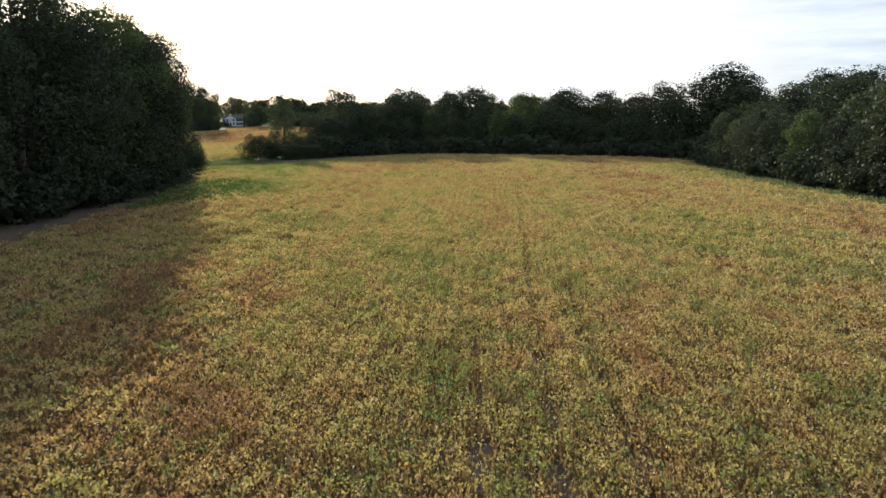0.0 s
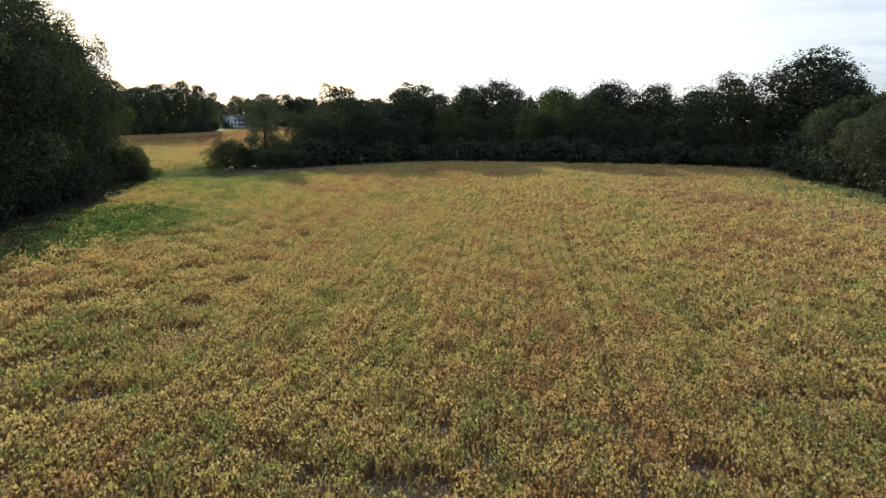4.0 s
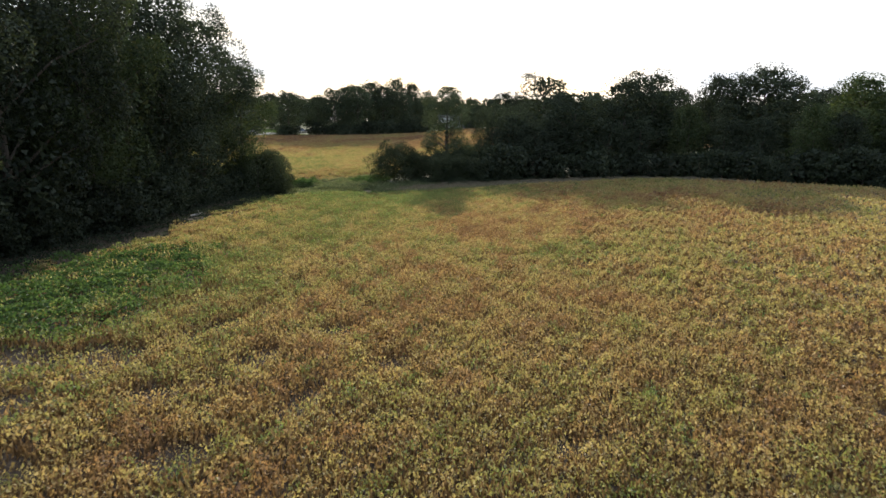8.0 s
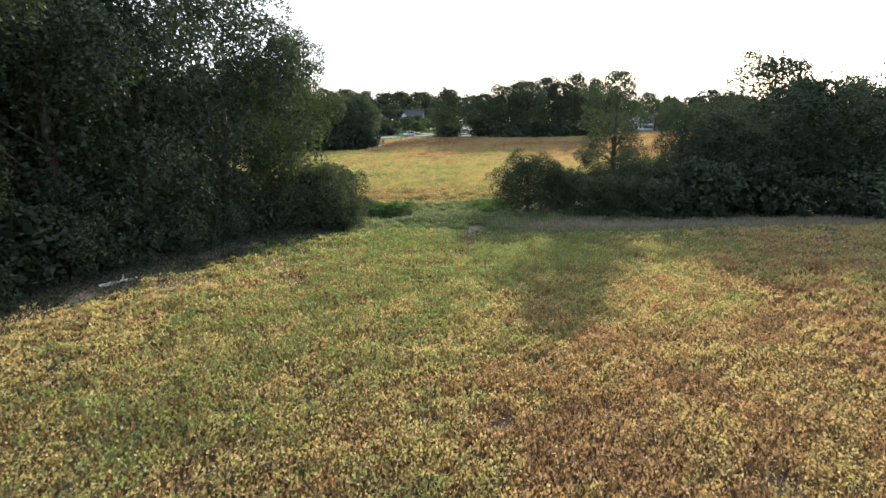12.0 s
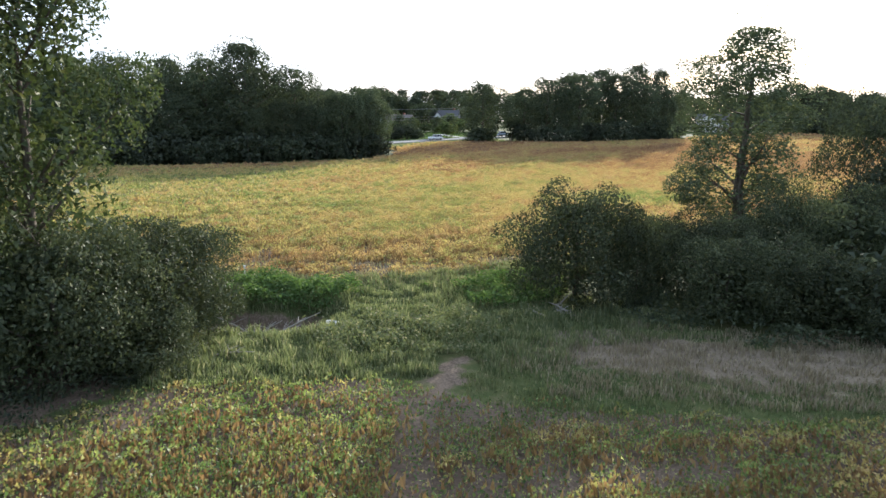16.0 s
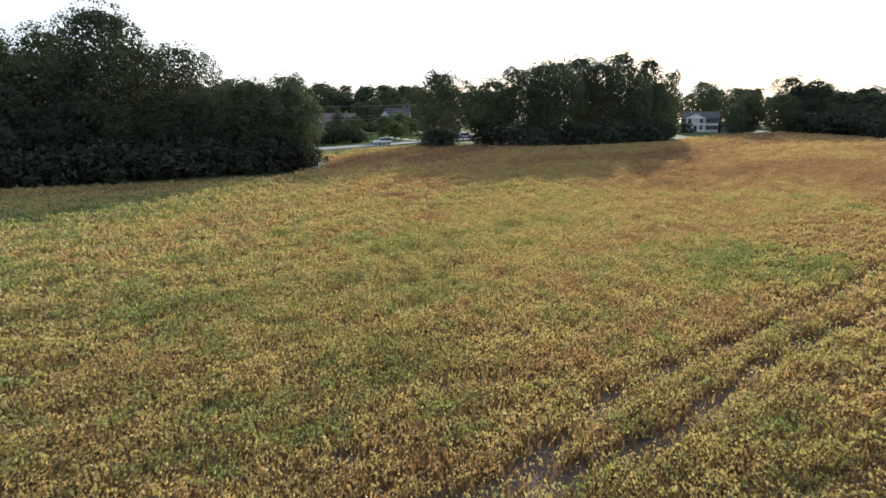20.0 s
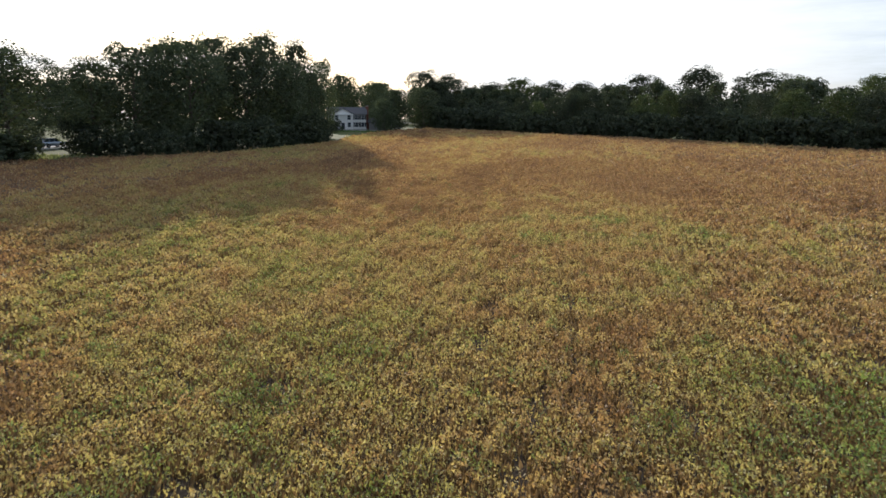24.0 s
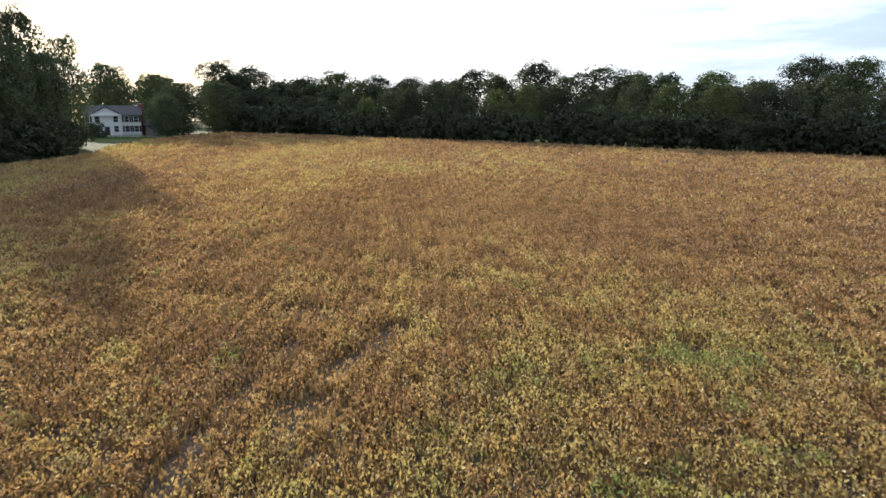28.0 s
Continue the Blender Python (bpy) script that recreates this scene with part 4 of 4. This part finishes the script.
M_DEAD = plain("dead_wood", (0.36, 0.33, 0.29), 0.9)
M_WHITE = plain("white_siding", (0.78, 0.77, 0.74), 0.6)
M_ROOF = plain("grey_shingles", (0.085, 0.085, 0.095), 0.85, grain=3.0, vary=0.3)
M_ROOF2 = plain("brown_shingles", (0.17, 0.14, 0.13), 0.85, grain=3.0, vary=0.3)
M_BRICK = plain("red_brick", (0.22, 0.09, 0.065), 0.85, grain=4.0, vary=0.3)
M_TRIM = plain("white_trim", (0.8, 0.8, 0.78), 0.5)
M_DARK = plain("dark_shutter", (0.03, 0.035, 0.045), 0.5)
M_TAN = plain("grey_tan_siding", (0.27, 0.26, 0.255), 0.7)
M_PIPE = plain("white_pipe", (0.72, 0.72, 0.70), 0.45)
M_PIPE_DARK = plain("pipe_inner_shade", (0.03, 0.03, 0.03), 0.7)
M_ROAD = ground_mat("asphalt", [(0.3, (0.17, 0.17, 0.17)), (0.7, (0.27, 0.265, 0.26))], 0.4, 0.9, 0.2)
M_KERB = plain("concrete", (0.42, 0.41, 0.38), 0.85)
M_TYRE = plain("tyre_rubber", (0.02, 0.02, 0.02), 0.85)
M_RIM = plain("wheel_rim", (0.5, 0.5, 0.52), 0.35, 0.9)
M_WIRE = plain("grey_cable", (0.25, 0.25, 0.26), 0.5)
M_POLE = plain("weathered_pole", (0.16, 0.12, 0.09), 0.9)


def pane_mat():
    n = Nodes("window_glass")
    return n.solid((0.035, 0.045, 0.06), 0.06, spec=0.7)


M_PANE = pane_mat()


def box(x0, x1, y0, y1, z0, z1, bevel=0.0):
    bm = bmesh.new()
    bmesh.ops.create_cube(bm, size=1.0)
    for v in bm.verts:
        v.co = Vector(((x0 + x1) / 2 + v.co.x * (x1 - x0), (y0 + y1) / 2 + v.co.y * (y1 - y0), (z0 + z1) / 2 + v.co.z * (z1 - z0)))
    if bevel:
        bmesh.ops.bevel(bm, geom=bm.edges[:], offset=bevel, segments=2, affect="EDGES")
    return bm


def piece(name, bm, mat, parent, label="", smooth=False):
    """Link a bmesh as one mesh object under a thing."""
    me = bpy.data.meshes.new(name)
    for f in bm.faces:
        f.smooth = smooth
    bm.normal_update()
    bm.to_mesh(me)
    bm.free()
    me.materials.append(mat)
    return part(name, me, parent, label)


def prism(points, y0, y1):
    """An outline in x and z, drawn out from y0 to y1."""
    bm = bmesh.new()
    a, b = [bm.verts.new((x, y0, z)) for x, z in points], [bm.verts.new((x, y1, z)) for x, z in points]
    bm.faces.new(a)
    bm.faces.new(b[::-1])
    n = len(points)
    for i in range(n):
        bm.faces.new((a[i], b[i], b[(i + 1) % n], a[(i + 1) % n]))
    bmesh.ops.recalc_face_normals(bm, faces=bm.faces[:])
    return bm


def limb_mesh(paths, mat, name):
    v, f = joined([tube(p, r, 5) for p, r in paths])
    return mesh_of(name, v, f, mat, True)


# ---- the ditch: drain pipe, brush and logs ----
pipe = tagged(new("drain_pipe"), "white ribbed drain pipe end in the bank", "pipe")
pipe.matrix_basis = pose(-58.4, 164.0, float(land(-58.4, 164.0)) + 0.1, 0, 0, 205) @ Matrix.Diagonal((0.6, 0.65, 0.65, 1))


def ring(r0, r1, x0, x1, sides=20):
    bm = bmesh.new()
    loops = []
    for r, x in ((r1, x0), (r1, x1), (r0, x1), (r0, x0)):
        loops.append([bm.verts.new((x, r * math.cos(2 * math.pi * k / sides), r * math.sin(2 * math.pi * k / sides))) for k in range(sides)])
    for i in range(4):
        for k in range(sides):
            q = (k + 1) % sides
            bm.faces.new((loops[i][k], loops[i][q], loops[(i + 1) % 4][q], loops[(i + 1) % 4][k]))
    bmesh.ops.recalc_face_normals(bm, faces=bm.faces[:])
    return bm


piece("barrel", ring(0.20, 0.23, -0.8, 0.9), M_PIPE, pipe, smooth=True)
for k in range(7):
    piece("rib", ring(0.225, 0.27, -0.1 + k * 0.15, -0.02 + k * 0.15), M_PIPE, pipe)
# a solid near-black plug paints the shade inside the barrel
piece("hollow", ring(0.0, 0.19, -0.75, 0.3), M_PIPE_DARK, pipe, "dark plug standing for the shade inside the pipe")


def brush_pile(x, y, n, reach, seed, label):
    """Dead grey branches lying across each other."""
    rng = random.Random(seed)
    pile = tagged(new("brush_pile"), label, "branches")
    pile.matrix_basis = pose(x, y, float(land(x, y)))
    for k in range(n):
        a, tilt, L = rng.uniform(0, 2 * math.pi), rng.uniform(0.15, 0.7), reach * rng.uniform(0.5, 1.0)
        p = np.array([rng.uniform(-1, 1) * reach * 0.5, rng.uniform(-0.5, 0.5) * reach * 0.5, 0.05])
        p[2] = float(land(x + p[0], y + p[1]) - land(x, y)) + 0.02
        d = np.array([math.cos(a), math.sin(a), tilt])
        line = [p + d * L * s + np.array([rng.gauss(0, 0.06), rng.gauss(0, 0.06), rng.gauss(0, 0.05) - 0.15 * s * s]) * L * 0.6 * s for s in (0, 0.3, 0.6, 1)]
        paths = [(line, [0.065, 0.055, 0.04, 0.015])]
        for s in (1, 2):
            for _ in range(2):
                e = line[s] + np.array([rng.gauss(0, 0.3), rng.gauss(0, 0.3), rng.uniform(0.05, 0.35)]) * L * 0.6
                paths.append(([line[s], (line[s] + e) / 2 + np.array([0, 0, 0.05]), e], [0.022, 0.015, 0.005]))
        part("branch", limb_mesh(paths, M_DEAD, "branch"), pile)
    return pile


brush_pile(-62.2, 161.6, 24, 3.2, 3, "tangle of dead grey branches lying in the ditch")
brush_pile(-59.3, 156.5, 8, 2.0, 4, "dead branches at the foot of the thicket")
brush_pile(-50.5, 173.8, 4, 1.3, 5, "dead branches under the rounded bush")
for x, y, L, turn, r in ((-50.8, 127.6, 2.6, 100, 0.16), (-51.2, 172.6, 2.4, 160, 0.08), (-42.5, 96, 2.2, 60, 0.12)):
    log = tagged(new("fallen_log"), "grey fallen log lying at the wood's edge", "log")
    log.matrix_basis = pose(x, y, float(land(x, y)) + r * 0.8, 0, 0, turn)
    part("stem", limb_mesh([([(-L / 2, 0, 0), (-L / 6, 0.05, 0.02), (L / 6, -0.03, 0.03), (L / 2, 0.04, 0.02)], [r, r * 0.95, r * 0.85, r * 0.7])], M_DEAD, "stem"), log)
    part("stub", limb_mesh([([(L / 8, 0, 0), (L / 6, 0.15, 0.25), (L / 5, 0.2, 0.4)], [r * 0.4, r * 0.3, r * 0.15])], M_DEAD, "stub"), log)
stake = tagged(new("marker_stake"), "short pale stake at the edge of the field", "stake")
stake.matrix_basis = pose(-70.6, 165.8, float(land(-70.6, 165.8)))
piece("post", box(-0.05, 0.05, -0.05, 0.05, -0.1, 0.7, 0.012), M_PIPE, stake)
piece("cap", box(-0.07, 0.07, -0.07, 0.07, 0.7, 0.75, 0.01), M_PIPE, stake)

# ---- road, kerbs and verge ----
ROAD = [(-188, 190), (-178, 235), (-172, 265), (-170.5, 280), (-168, 297), (-164, 315), (-161, 335), (-158, 360), (-152, 400), (-140, 470), (-120, 600)]


def strip(name, line, left, right, up, mat, label, thick=0.12):
    """A band along a line, with its sides; offsets are to the right of the way."""
    dense = []
    for (x0, y0), (x1, y1) in zip(line, line[1:]):
        n = max(2, int(math.hypot(x1 - x0, y1 - y0) / 4))
        dense += [(x0 + (x1 - x0) * k / n, y0 + (y1 - y0) * k / n) for k in range(n)]
    dense.append(line[-1])
    v = []
    for i, (x, y) in enumerate(dense):
        a, b = dense[max(i - 1, 0)], dense[min(i + 1, len(dense) - 1)]
        dx, dy = b[0] - a[0], b[1] - a[1]
        L = math.hypot(dx, dy)
        for off, z in ((left, up - thick), (left, up), (right, up), (right, up - thick)):
            px, py = x + dy / L * off, y - dx / L * off
            v.append((px, py, float(land(x, y)) + z))
    f = [(4 * i + k, 4 * i + k + 1, 4 * i + k + 5, 4 * i + k + 4) for i in range(len(dense) - 1) for k in range(3)]
    ob = new(name, mesh_of(name, v, np.array(f), mat))
    return tagged(ob, label, name, kind="structure")


strip("road", ROAD, -3.4, 3.4, 0.10, M_ROAD, "grey asphalt road running behind the field", 0.3)
strip("kerb", ROAD, 3.4, 3.75, 0.22, M_KERB, "pale concrete kerb along the road", 0.4)
strip("kerb", ROAD, -3.75, -3.4, 0.22, M_KERB, "pale concrete kerb along the road", 0.4)
strip("driveway", [(-168, 306), (-178, 309), (-192, 318)], -1.6, 1.6, 0.12, M_KERB, "pale concrete driveway leading off the road", 0.3)
strip("driveway", [(-128, 395), (-112, 400)], -1.7, 1.7, 0.12, M_KERB, "pale gravel driveway in front of the house", 0.3)

# ---- houses ----


def window(parent, x, z, w, h, y, shutters=True):
    """A sash window proud of a wall that faces -y."""
    f = piece("window", box(x - w / 2 - 0.1, x + w / 2 + 0.1, y - 0.06, y + 0.02, z - h / 2 - 0.1, z + h / 2 + 0.1, 0.01), M_TRIM, parent)
    for k in (-1, 1):
        piece("pane", box(x - w / 2, x + w / 2, y - 0.075, y - 0.055, z + k * h / 4 - h / 4 + 0.03, z + k * h / 4 + h / 4 - 0.03), M_PANE, f, "dark window glass")
    piece("sill", box(x - w / 2 - 0.16, x + w / 2 + 0.16, y - 0.14, y, z - h / 2 - 0.17, z - h / 2 - 0.1, 0.01), M_TRIM, f)
    if shutters:
        for k in (-1, 1):
            piece("shutter", box(x + k * (w / 2 + 0.32) - 0.2, x + k * (w / 2 + 0.32) + 0.2, y - 0.05, y, z - h / 2, z + h / 2, 0.01), M_DARK, parent, "dark window shutter")


def gable_roof(name, x0, x1, y0, y1, eave, rise, mat, parent, along_x=True, over=0.4, thick=0.18):
    if along_x:
        ym, h = (y0 + y1) / 2, (y1 - y0) / 2 + over
        e = eave - rise * over / ((y1 - y0) / 2)
        bm = prism([(y0 - over, e), (ym, eave + rise), (y1 + over, e), (y1 + over, e + thick), (ym, eave + rise + thick), (y0 - over, e + thick)], x0 - over, x1 + over)
        for v in bm.verts:
            v.co = Vector((v.co.y, v.co.x, v.co.z))
    else:
        xm = (x0 + x1) / 2
        e = eave - rise * over / ((x1 - x0) / 2)
        bm = prism([(x0 - over, e), (xm, eave + rise), (x1 + over, e), (x1 + over, e + thick), (xm, eave + rise + thick), (x0 - over, e + thick)], y0 - over, y1 + over)
    bmesh.ops.recalc_face_normals(bm, faces=bm.faces[:])
    return piece(name, bm, mat, parent, "dark shingle roof")


def white_house(x, y, turn):
    h = tagged(new("house"), "white two-storey house with grey roof and brick chimney", "house")
    h.matrix_basis = pose(x, y, float(land(x, y)) - 0.1, 0, 0, turn) @ Matrix.Diagonal((0.97, 1, 0.9, 1))
    piece("foundation", box(-6.05, 6.05, -0.05, 8.05, -0.5, 0.35), M_KERB, h, "concrete foundation")
    wall = prism([(0, 0.3), (8, 0.3), (8, 5.3), (4, 7.5), (0, 5.3)], -6, 6)
    for v in wall.verts:
        v.co = Vector((v.co.y, v.co.x, v.co.z))
    bmesh.ops.recalc_face_normals(wall, faces=wall.faces[:])
    piece("wall", wall, M_WHITE, h)
    gable_roof("roof", -6, 6, 0, 8, 5.3, 2.2, M_ROOF, h)
    piece("front_gable", prism([(-4.2, 0.3), (1.8, 0.3), (1.8, 5.3), (-1.2, 7.2), (-4.2, 5.3)], -1.3, 2.0), M_WHITE, h, "white front gable")
    gable_roof("gable_roof", -4.2, 1.8, -1.3, 3.6, 5.35, 1.9, M_ROOF, h, False, 0.35)
    for px in (-4.0, -2.2, -0.2, 1.6):
        piece("column", box(px - 0.14, px + 0.14, -1.75, -1.47, 0.2, 5.2, 0.04), M_TRIM, h, "white porch column")
    piece("entablature", box(-4.4, 2.0, -1.85, -1.32, 5.0, 5.4, 0.03), M_TRIM, h)
    piece("porch_floor", box(-4.4, 2.0, -2.0, -1.32, -0.3, 0.25, 0.02), M_KERB, h)
    for wx in (-3.1, 0.7):
        for wz in (1.8, 4.2):
            window(h, wx, wz, 0.95, 1.5, -1.3, False)
    for wx in (-5.2, 3.0, 5.0):
        for wz in (1.8, 4.2):
            window(h, wx, wz, 0.9, 1.5, 0.0)
    door = piece("door", box(-1.7, -0.7, -1.4, -1.28, 0.3, 2.4, 0.02), M_DARK, h, "dark front door")
    piece("knob", box(-0.86, -0.8, -1.46, -1.4, 1.3, 1.36, 0.01), M_RIM, door)
    piece("chimney", box(6.02, 6.9, 2.8, 4.8, -0.3, 8.0, 0.03), M_BRICK, h, "red brick chimney")
    piece("chimney_cap", box(5.95, 6.97, 2.72, 4.88, 8.0, 8.15, 0.02), M_KERB, h)
    wing = prism([(1, 0), (8, 0), (8, 2.6), (4.5, 3.9), (1, 2.6)], 6.95, 11.9)
    for v in wing.verts:
        v.co = Vector((v.co.y, v.co.x, v.co.z))
    bmesh.ops.recalc_face_normals(wing, faces=wing.faces[:])
    piece("garage", wing, M_TAN, h, "grey-tan garage wing")
    gable_roof("garage_roof", 6.95, 11.9, 1, 8, 2.6, 1.3, M_ROOF, h)
    gd = piece("garage_door", box(8.2, 11.6, 0.92, 0.995, 0.05, 2.3, 0.01), M_TAN, h)
    for k in range(4):
        piece("door_panel", box(8.3, 11.5, 0.89, 0.92, 0.12 + k * 0.55, 0.58 + k * 0.55, 0.01), M_TAN, gd)
    return h


white_house(-126.0, 399.5, 13)


def far_house(x, y, turn, w, d, eave, rise, wall_mat, roof_mat, label):
    h = tagged(new("house"), label, "house", "houses beyond the road")
    h.matrix_basis = pose(x, y, float(land(x, y)) - 0.1, 0, 0, turn)
    body = prism([(0, -0.4), (d, -0.4), (d, eave), (d / 2, eave + rise), (0, eave)], -w / 2, w / 2)
    for v in body.verts:
        v.co = Vector((v.co.y, v.co.x, v.co.z))
    bmesh.ops.recalc_face_normals(body, faces=body.faces[:])
    piece("wall", body, wall_mat, h)
    gable_roof("roof", -w / 2, w / 2, 0, d, eave, rise, roof_mat, h)
    n = int(w / 3)
    for k in range(n):
        window(h, -w / 2 + (k + 0.5) * w / n, eave - 1.2, 1.0, 1.2, 0.0, False)
    piece("chimney", box(w / 4, w / 4 + 0.8, d * 0.55, d * 0.55 + 0.8, eave, eave + rise + 1.0, 0.02), M_BRICK, h, "brick chimney")
    gable_roof("dormer", -w / 4 - 1.4, -w / 4 + 1.4, -0.6, d * 0.4, eave + 0.4, rise * 0.55, roof_mat, h, False, 0.25)
    piece("dormer_front", prism([(-w / 4 - 1.4, eave - 0.2), (-w / 4 + 1.4, eave - 0.2), (-w / 4 + 1.4, eave + 0.4), (-w / 4, eave + 0.4 + rise * 0.52), (-w / 4 - 1.4, eave + 0.4)], -0.55, d * 0.35), M_WHITE, h)
    return h


far_house(-236, 335, 32, 16, 9, 3.2, 3.4, M_TAN, M_ROOF2, "low house with a broad brown roof among trees")
far_house(-232, 364, 30, 12, 8, 5.0, 3.0, M_TAN, M_ROOF, "pale house with a grey roof among trees")

# ---- vehicles ----


def make_car(x, y, turn, paint, label):
    c = tagged(new("car"), label, "car")
    c.matrix_basis = pose(x, y, float(land(x, y)) + 0.10, 0, 0, turn)
    lower = prism([(-2.3, 0.35), (-2.35, 0.75), (-2.2, 1.0), (-0.9, 1.05), (2.05, 1.05), (2.32, 0.95), (2.35, 0.4)], -0.9, 0.9)
    bmesh.ops.bevel(lower, geom=lower.edges[:], offset=0.09, segments=2, affect="EDGES")
    body = piece("body", lower, paint, c, smooth=True)
    top = prism([(-1.15, 1.02), (-0.35, 1.62), (1.55, 1.66), (2.15, 1.05)], -0.78, 0.78)
    for v in top.verts:
        if v.co.z > 1.5:
            v.co.y *= 0.86
    bmesh.ops.bevel(top, geom=top.edges[:], offset=0.05, segments=2, affect="EDGES")
    piece("cabin", top, M_PANE, c, "dark glazed cabin")
    piece("roof_panel", box(-0.35, 1.6, -0.66, 0.66, 1.635, 1.70, 0.03), paint, c)
    for px in (-0.05, 1.0):
        for s in (-1, 1):
            piece("pillar", box(px, px + 0.1, s * 0.74 - 0.03, s * 0.74 + 0.03, 1.0, 1.64, 0.01), paint, c)
    for s in (-1, 1):
        piece("headlight", box(-2.37, -2.2, s * 0.62 - 0.18, s * 0.62 + 0.18, 0.72, 0.88, 0.03), M_TRIM, c, "clear headlight")
        piece("tail_light", box(2.2, 2.37, s * 0.72 - 0.12, s * 0.72 + 0.12, 0.75, 0.98, 0.03), M_BRICK, c, "red tail light")
    for px in (-1.45, 1.4):
        for s in (-1, 1):
            w = new("wheel")
            w.parent = c
            w.location = (px, s * 0.82, 0.33)
            bm = ring(0.19, 0.33, -0.11, 0.11, 18)
            bmesh.ops.rotate(bm, verts=bm.verts[:], cent=(0, 0, 0), matrix=Matrix.Rotation(math.pi / 2, 3, "Z"))
            piece("tyre", bm, M_TYRE, w)
            bm = ring(0.0, 0.2, -0.09, 0.09, 14)
            bmesh.ops.rotate(bm, verts=bm.verts[:], cent=(0, 0, 0), matrix=Matrix.Rotation(math.pi / 2, 3, "Z"))
            piece("rim", bm, M_RIM, w)
    return c


M_CAR_W = plain("white_car_paint", (0.75, 0.76, 0.78), 0.25, vary=0.05)
M_CAR_B = plain("silver_blue_car_paint", (0.32, 0.38, 0.46), 0.25, 0.3, vary=0.05)
make_car(-168.4, 290, 83, M_CAR_W, "white estate car driving on the road")
make_car(-163.5, 318, 250, M_CAR_B, "silver-blue car standing beside the lone tree")
make_car(-112.5, 406.5, 195, M_CAR_W, "white car parked beside the house")

# ---- garden beyond the road ----
for x, y in along([(-190, 270), (-184, 284), (-179, 297)], 2.8, 0.5):
    plant("shrub", x, y, RND.uniform(3.4, 4.6), 5.4, label="clipped dark green hedge bush beyond the road", group="hedge beyond the road")
plant("lawn", -177, 304.5, 5.2, 6.5, 0, "small round garden tree on the lawn", turn=10)
plant("lawn", -171.5, 312, 3.0, 3.0, 0, "small young tree on the lawn", turn=80)
plant("shrub", -128.5, 391.5, 3.6, 5.6, 0, "large rounded green bush before the house")
plant("lawn", -132.5, 388, 4.4, 4.5, 0, "small tree beside the drive", turn=50)
plant("mid", -112.0, 405, 12.5, 11, 1, "leafy green tree beside the house")
plant("mid", -114.0, 396.5, 9.5, 8.5, 2, "spreading green tree before the garage")
plant("mid", -104, 411, 13, 12, 0, "leafy green tree beside the house")
plant("mid", -134, 428, 18, 14, 2, "tall tree behind the house")
plant("mid", -121, 424, 15.5, 12, 1, "leafy tree behind the house")
plant("mid", -117.5, 413, 10, 8, 0, "leafy green tree behind the garage")
plant("mid", -146, 415, 15, 12, 0, "tall tree behind the house")

for x, y, h, w in ((-213, 316, 5, 7), (-217, 328, 6, 8), (-212, 338, 5.5, 7), (-216, 350, 7, 8), (-207, 326, 4, 6), (-203, 308, 4.5, 6.5), (-208, 347, 5, 7), (-200, 338, 4, 6)):
    plant("lawn", x, y, h, w, 0, "rounded garden tree among the houses", group="garden trees beyond the road")

# ---- overhead line ----
line = tagged(new("utility_line"), "overhead cables strung between two wooden poles", "power line")
pa, pb = (-180.5, 248, float(land(-180.5, 248))), (-166.5, 327, float(land(-166.5, 327)))
for px, py, pz in (pa, pb):
    part("pole", limb_mesh([([(px, py, pz - 0.5), (px, py, pz + 5), (px, py, pz + 11)], [0.16, 0.14, 0.11])], M_POLE, "pole"), line, "weathered wooden pole")
    piece("crossarm", box(px - 1.1, px + 1.1, py - 0.06, py + 0.06, pz + 10.3, pz + 10.5, 0.01), M_POLE, line)
for off, up in ((-1.0, 10.5), (1.0, 10.5), (0.15, 8.2), (0.15, 7.4)):
    pts = []
    for k in range(13):
        s = k / 12
        pts.append((pa[0] + (pb[0] - pa[0]) * s + off, pa[1] + (pb[1] - pa[1]) * s, pa[2] + (pb[2] - pa[2]) * s + up - 1.2 * 4 * s * (1 - s)))
    part("cable", limb_mesh([(pts, [0.025] * 13)], M_WIRE, "cable"), line, "thin grey cable")
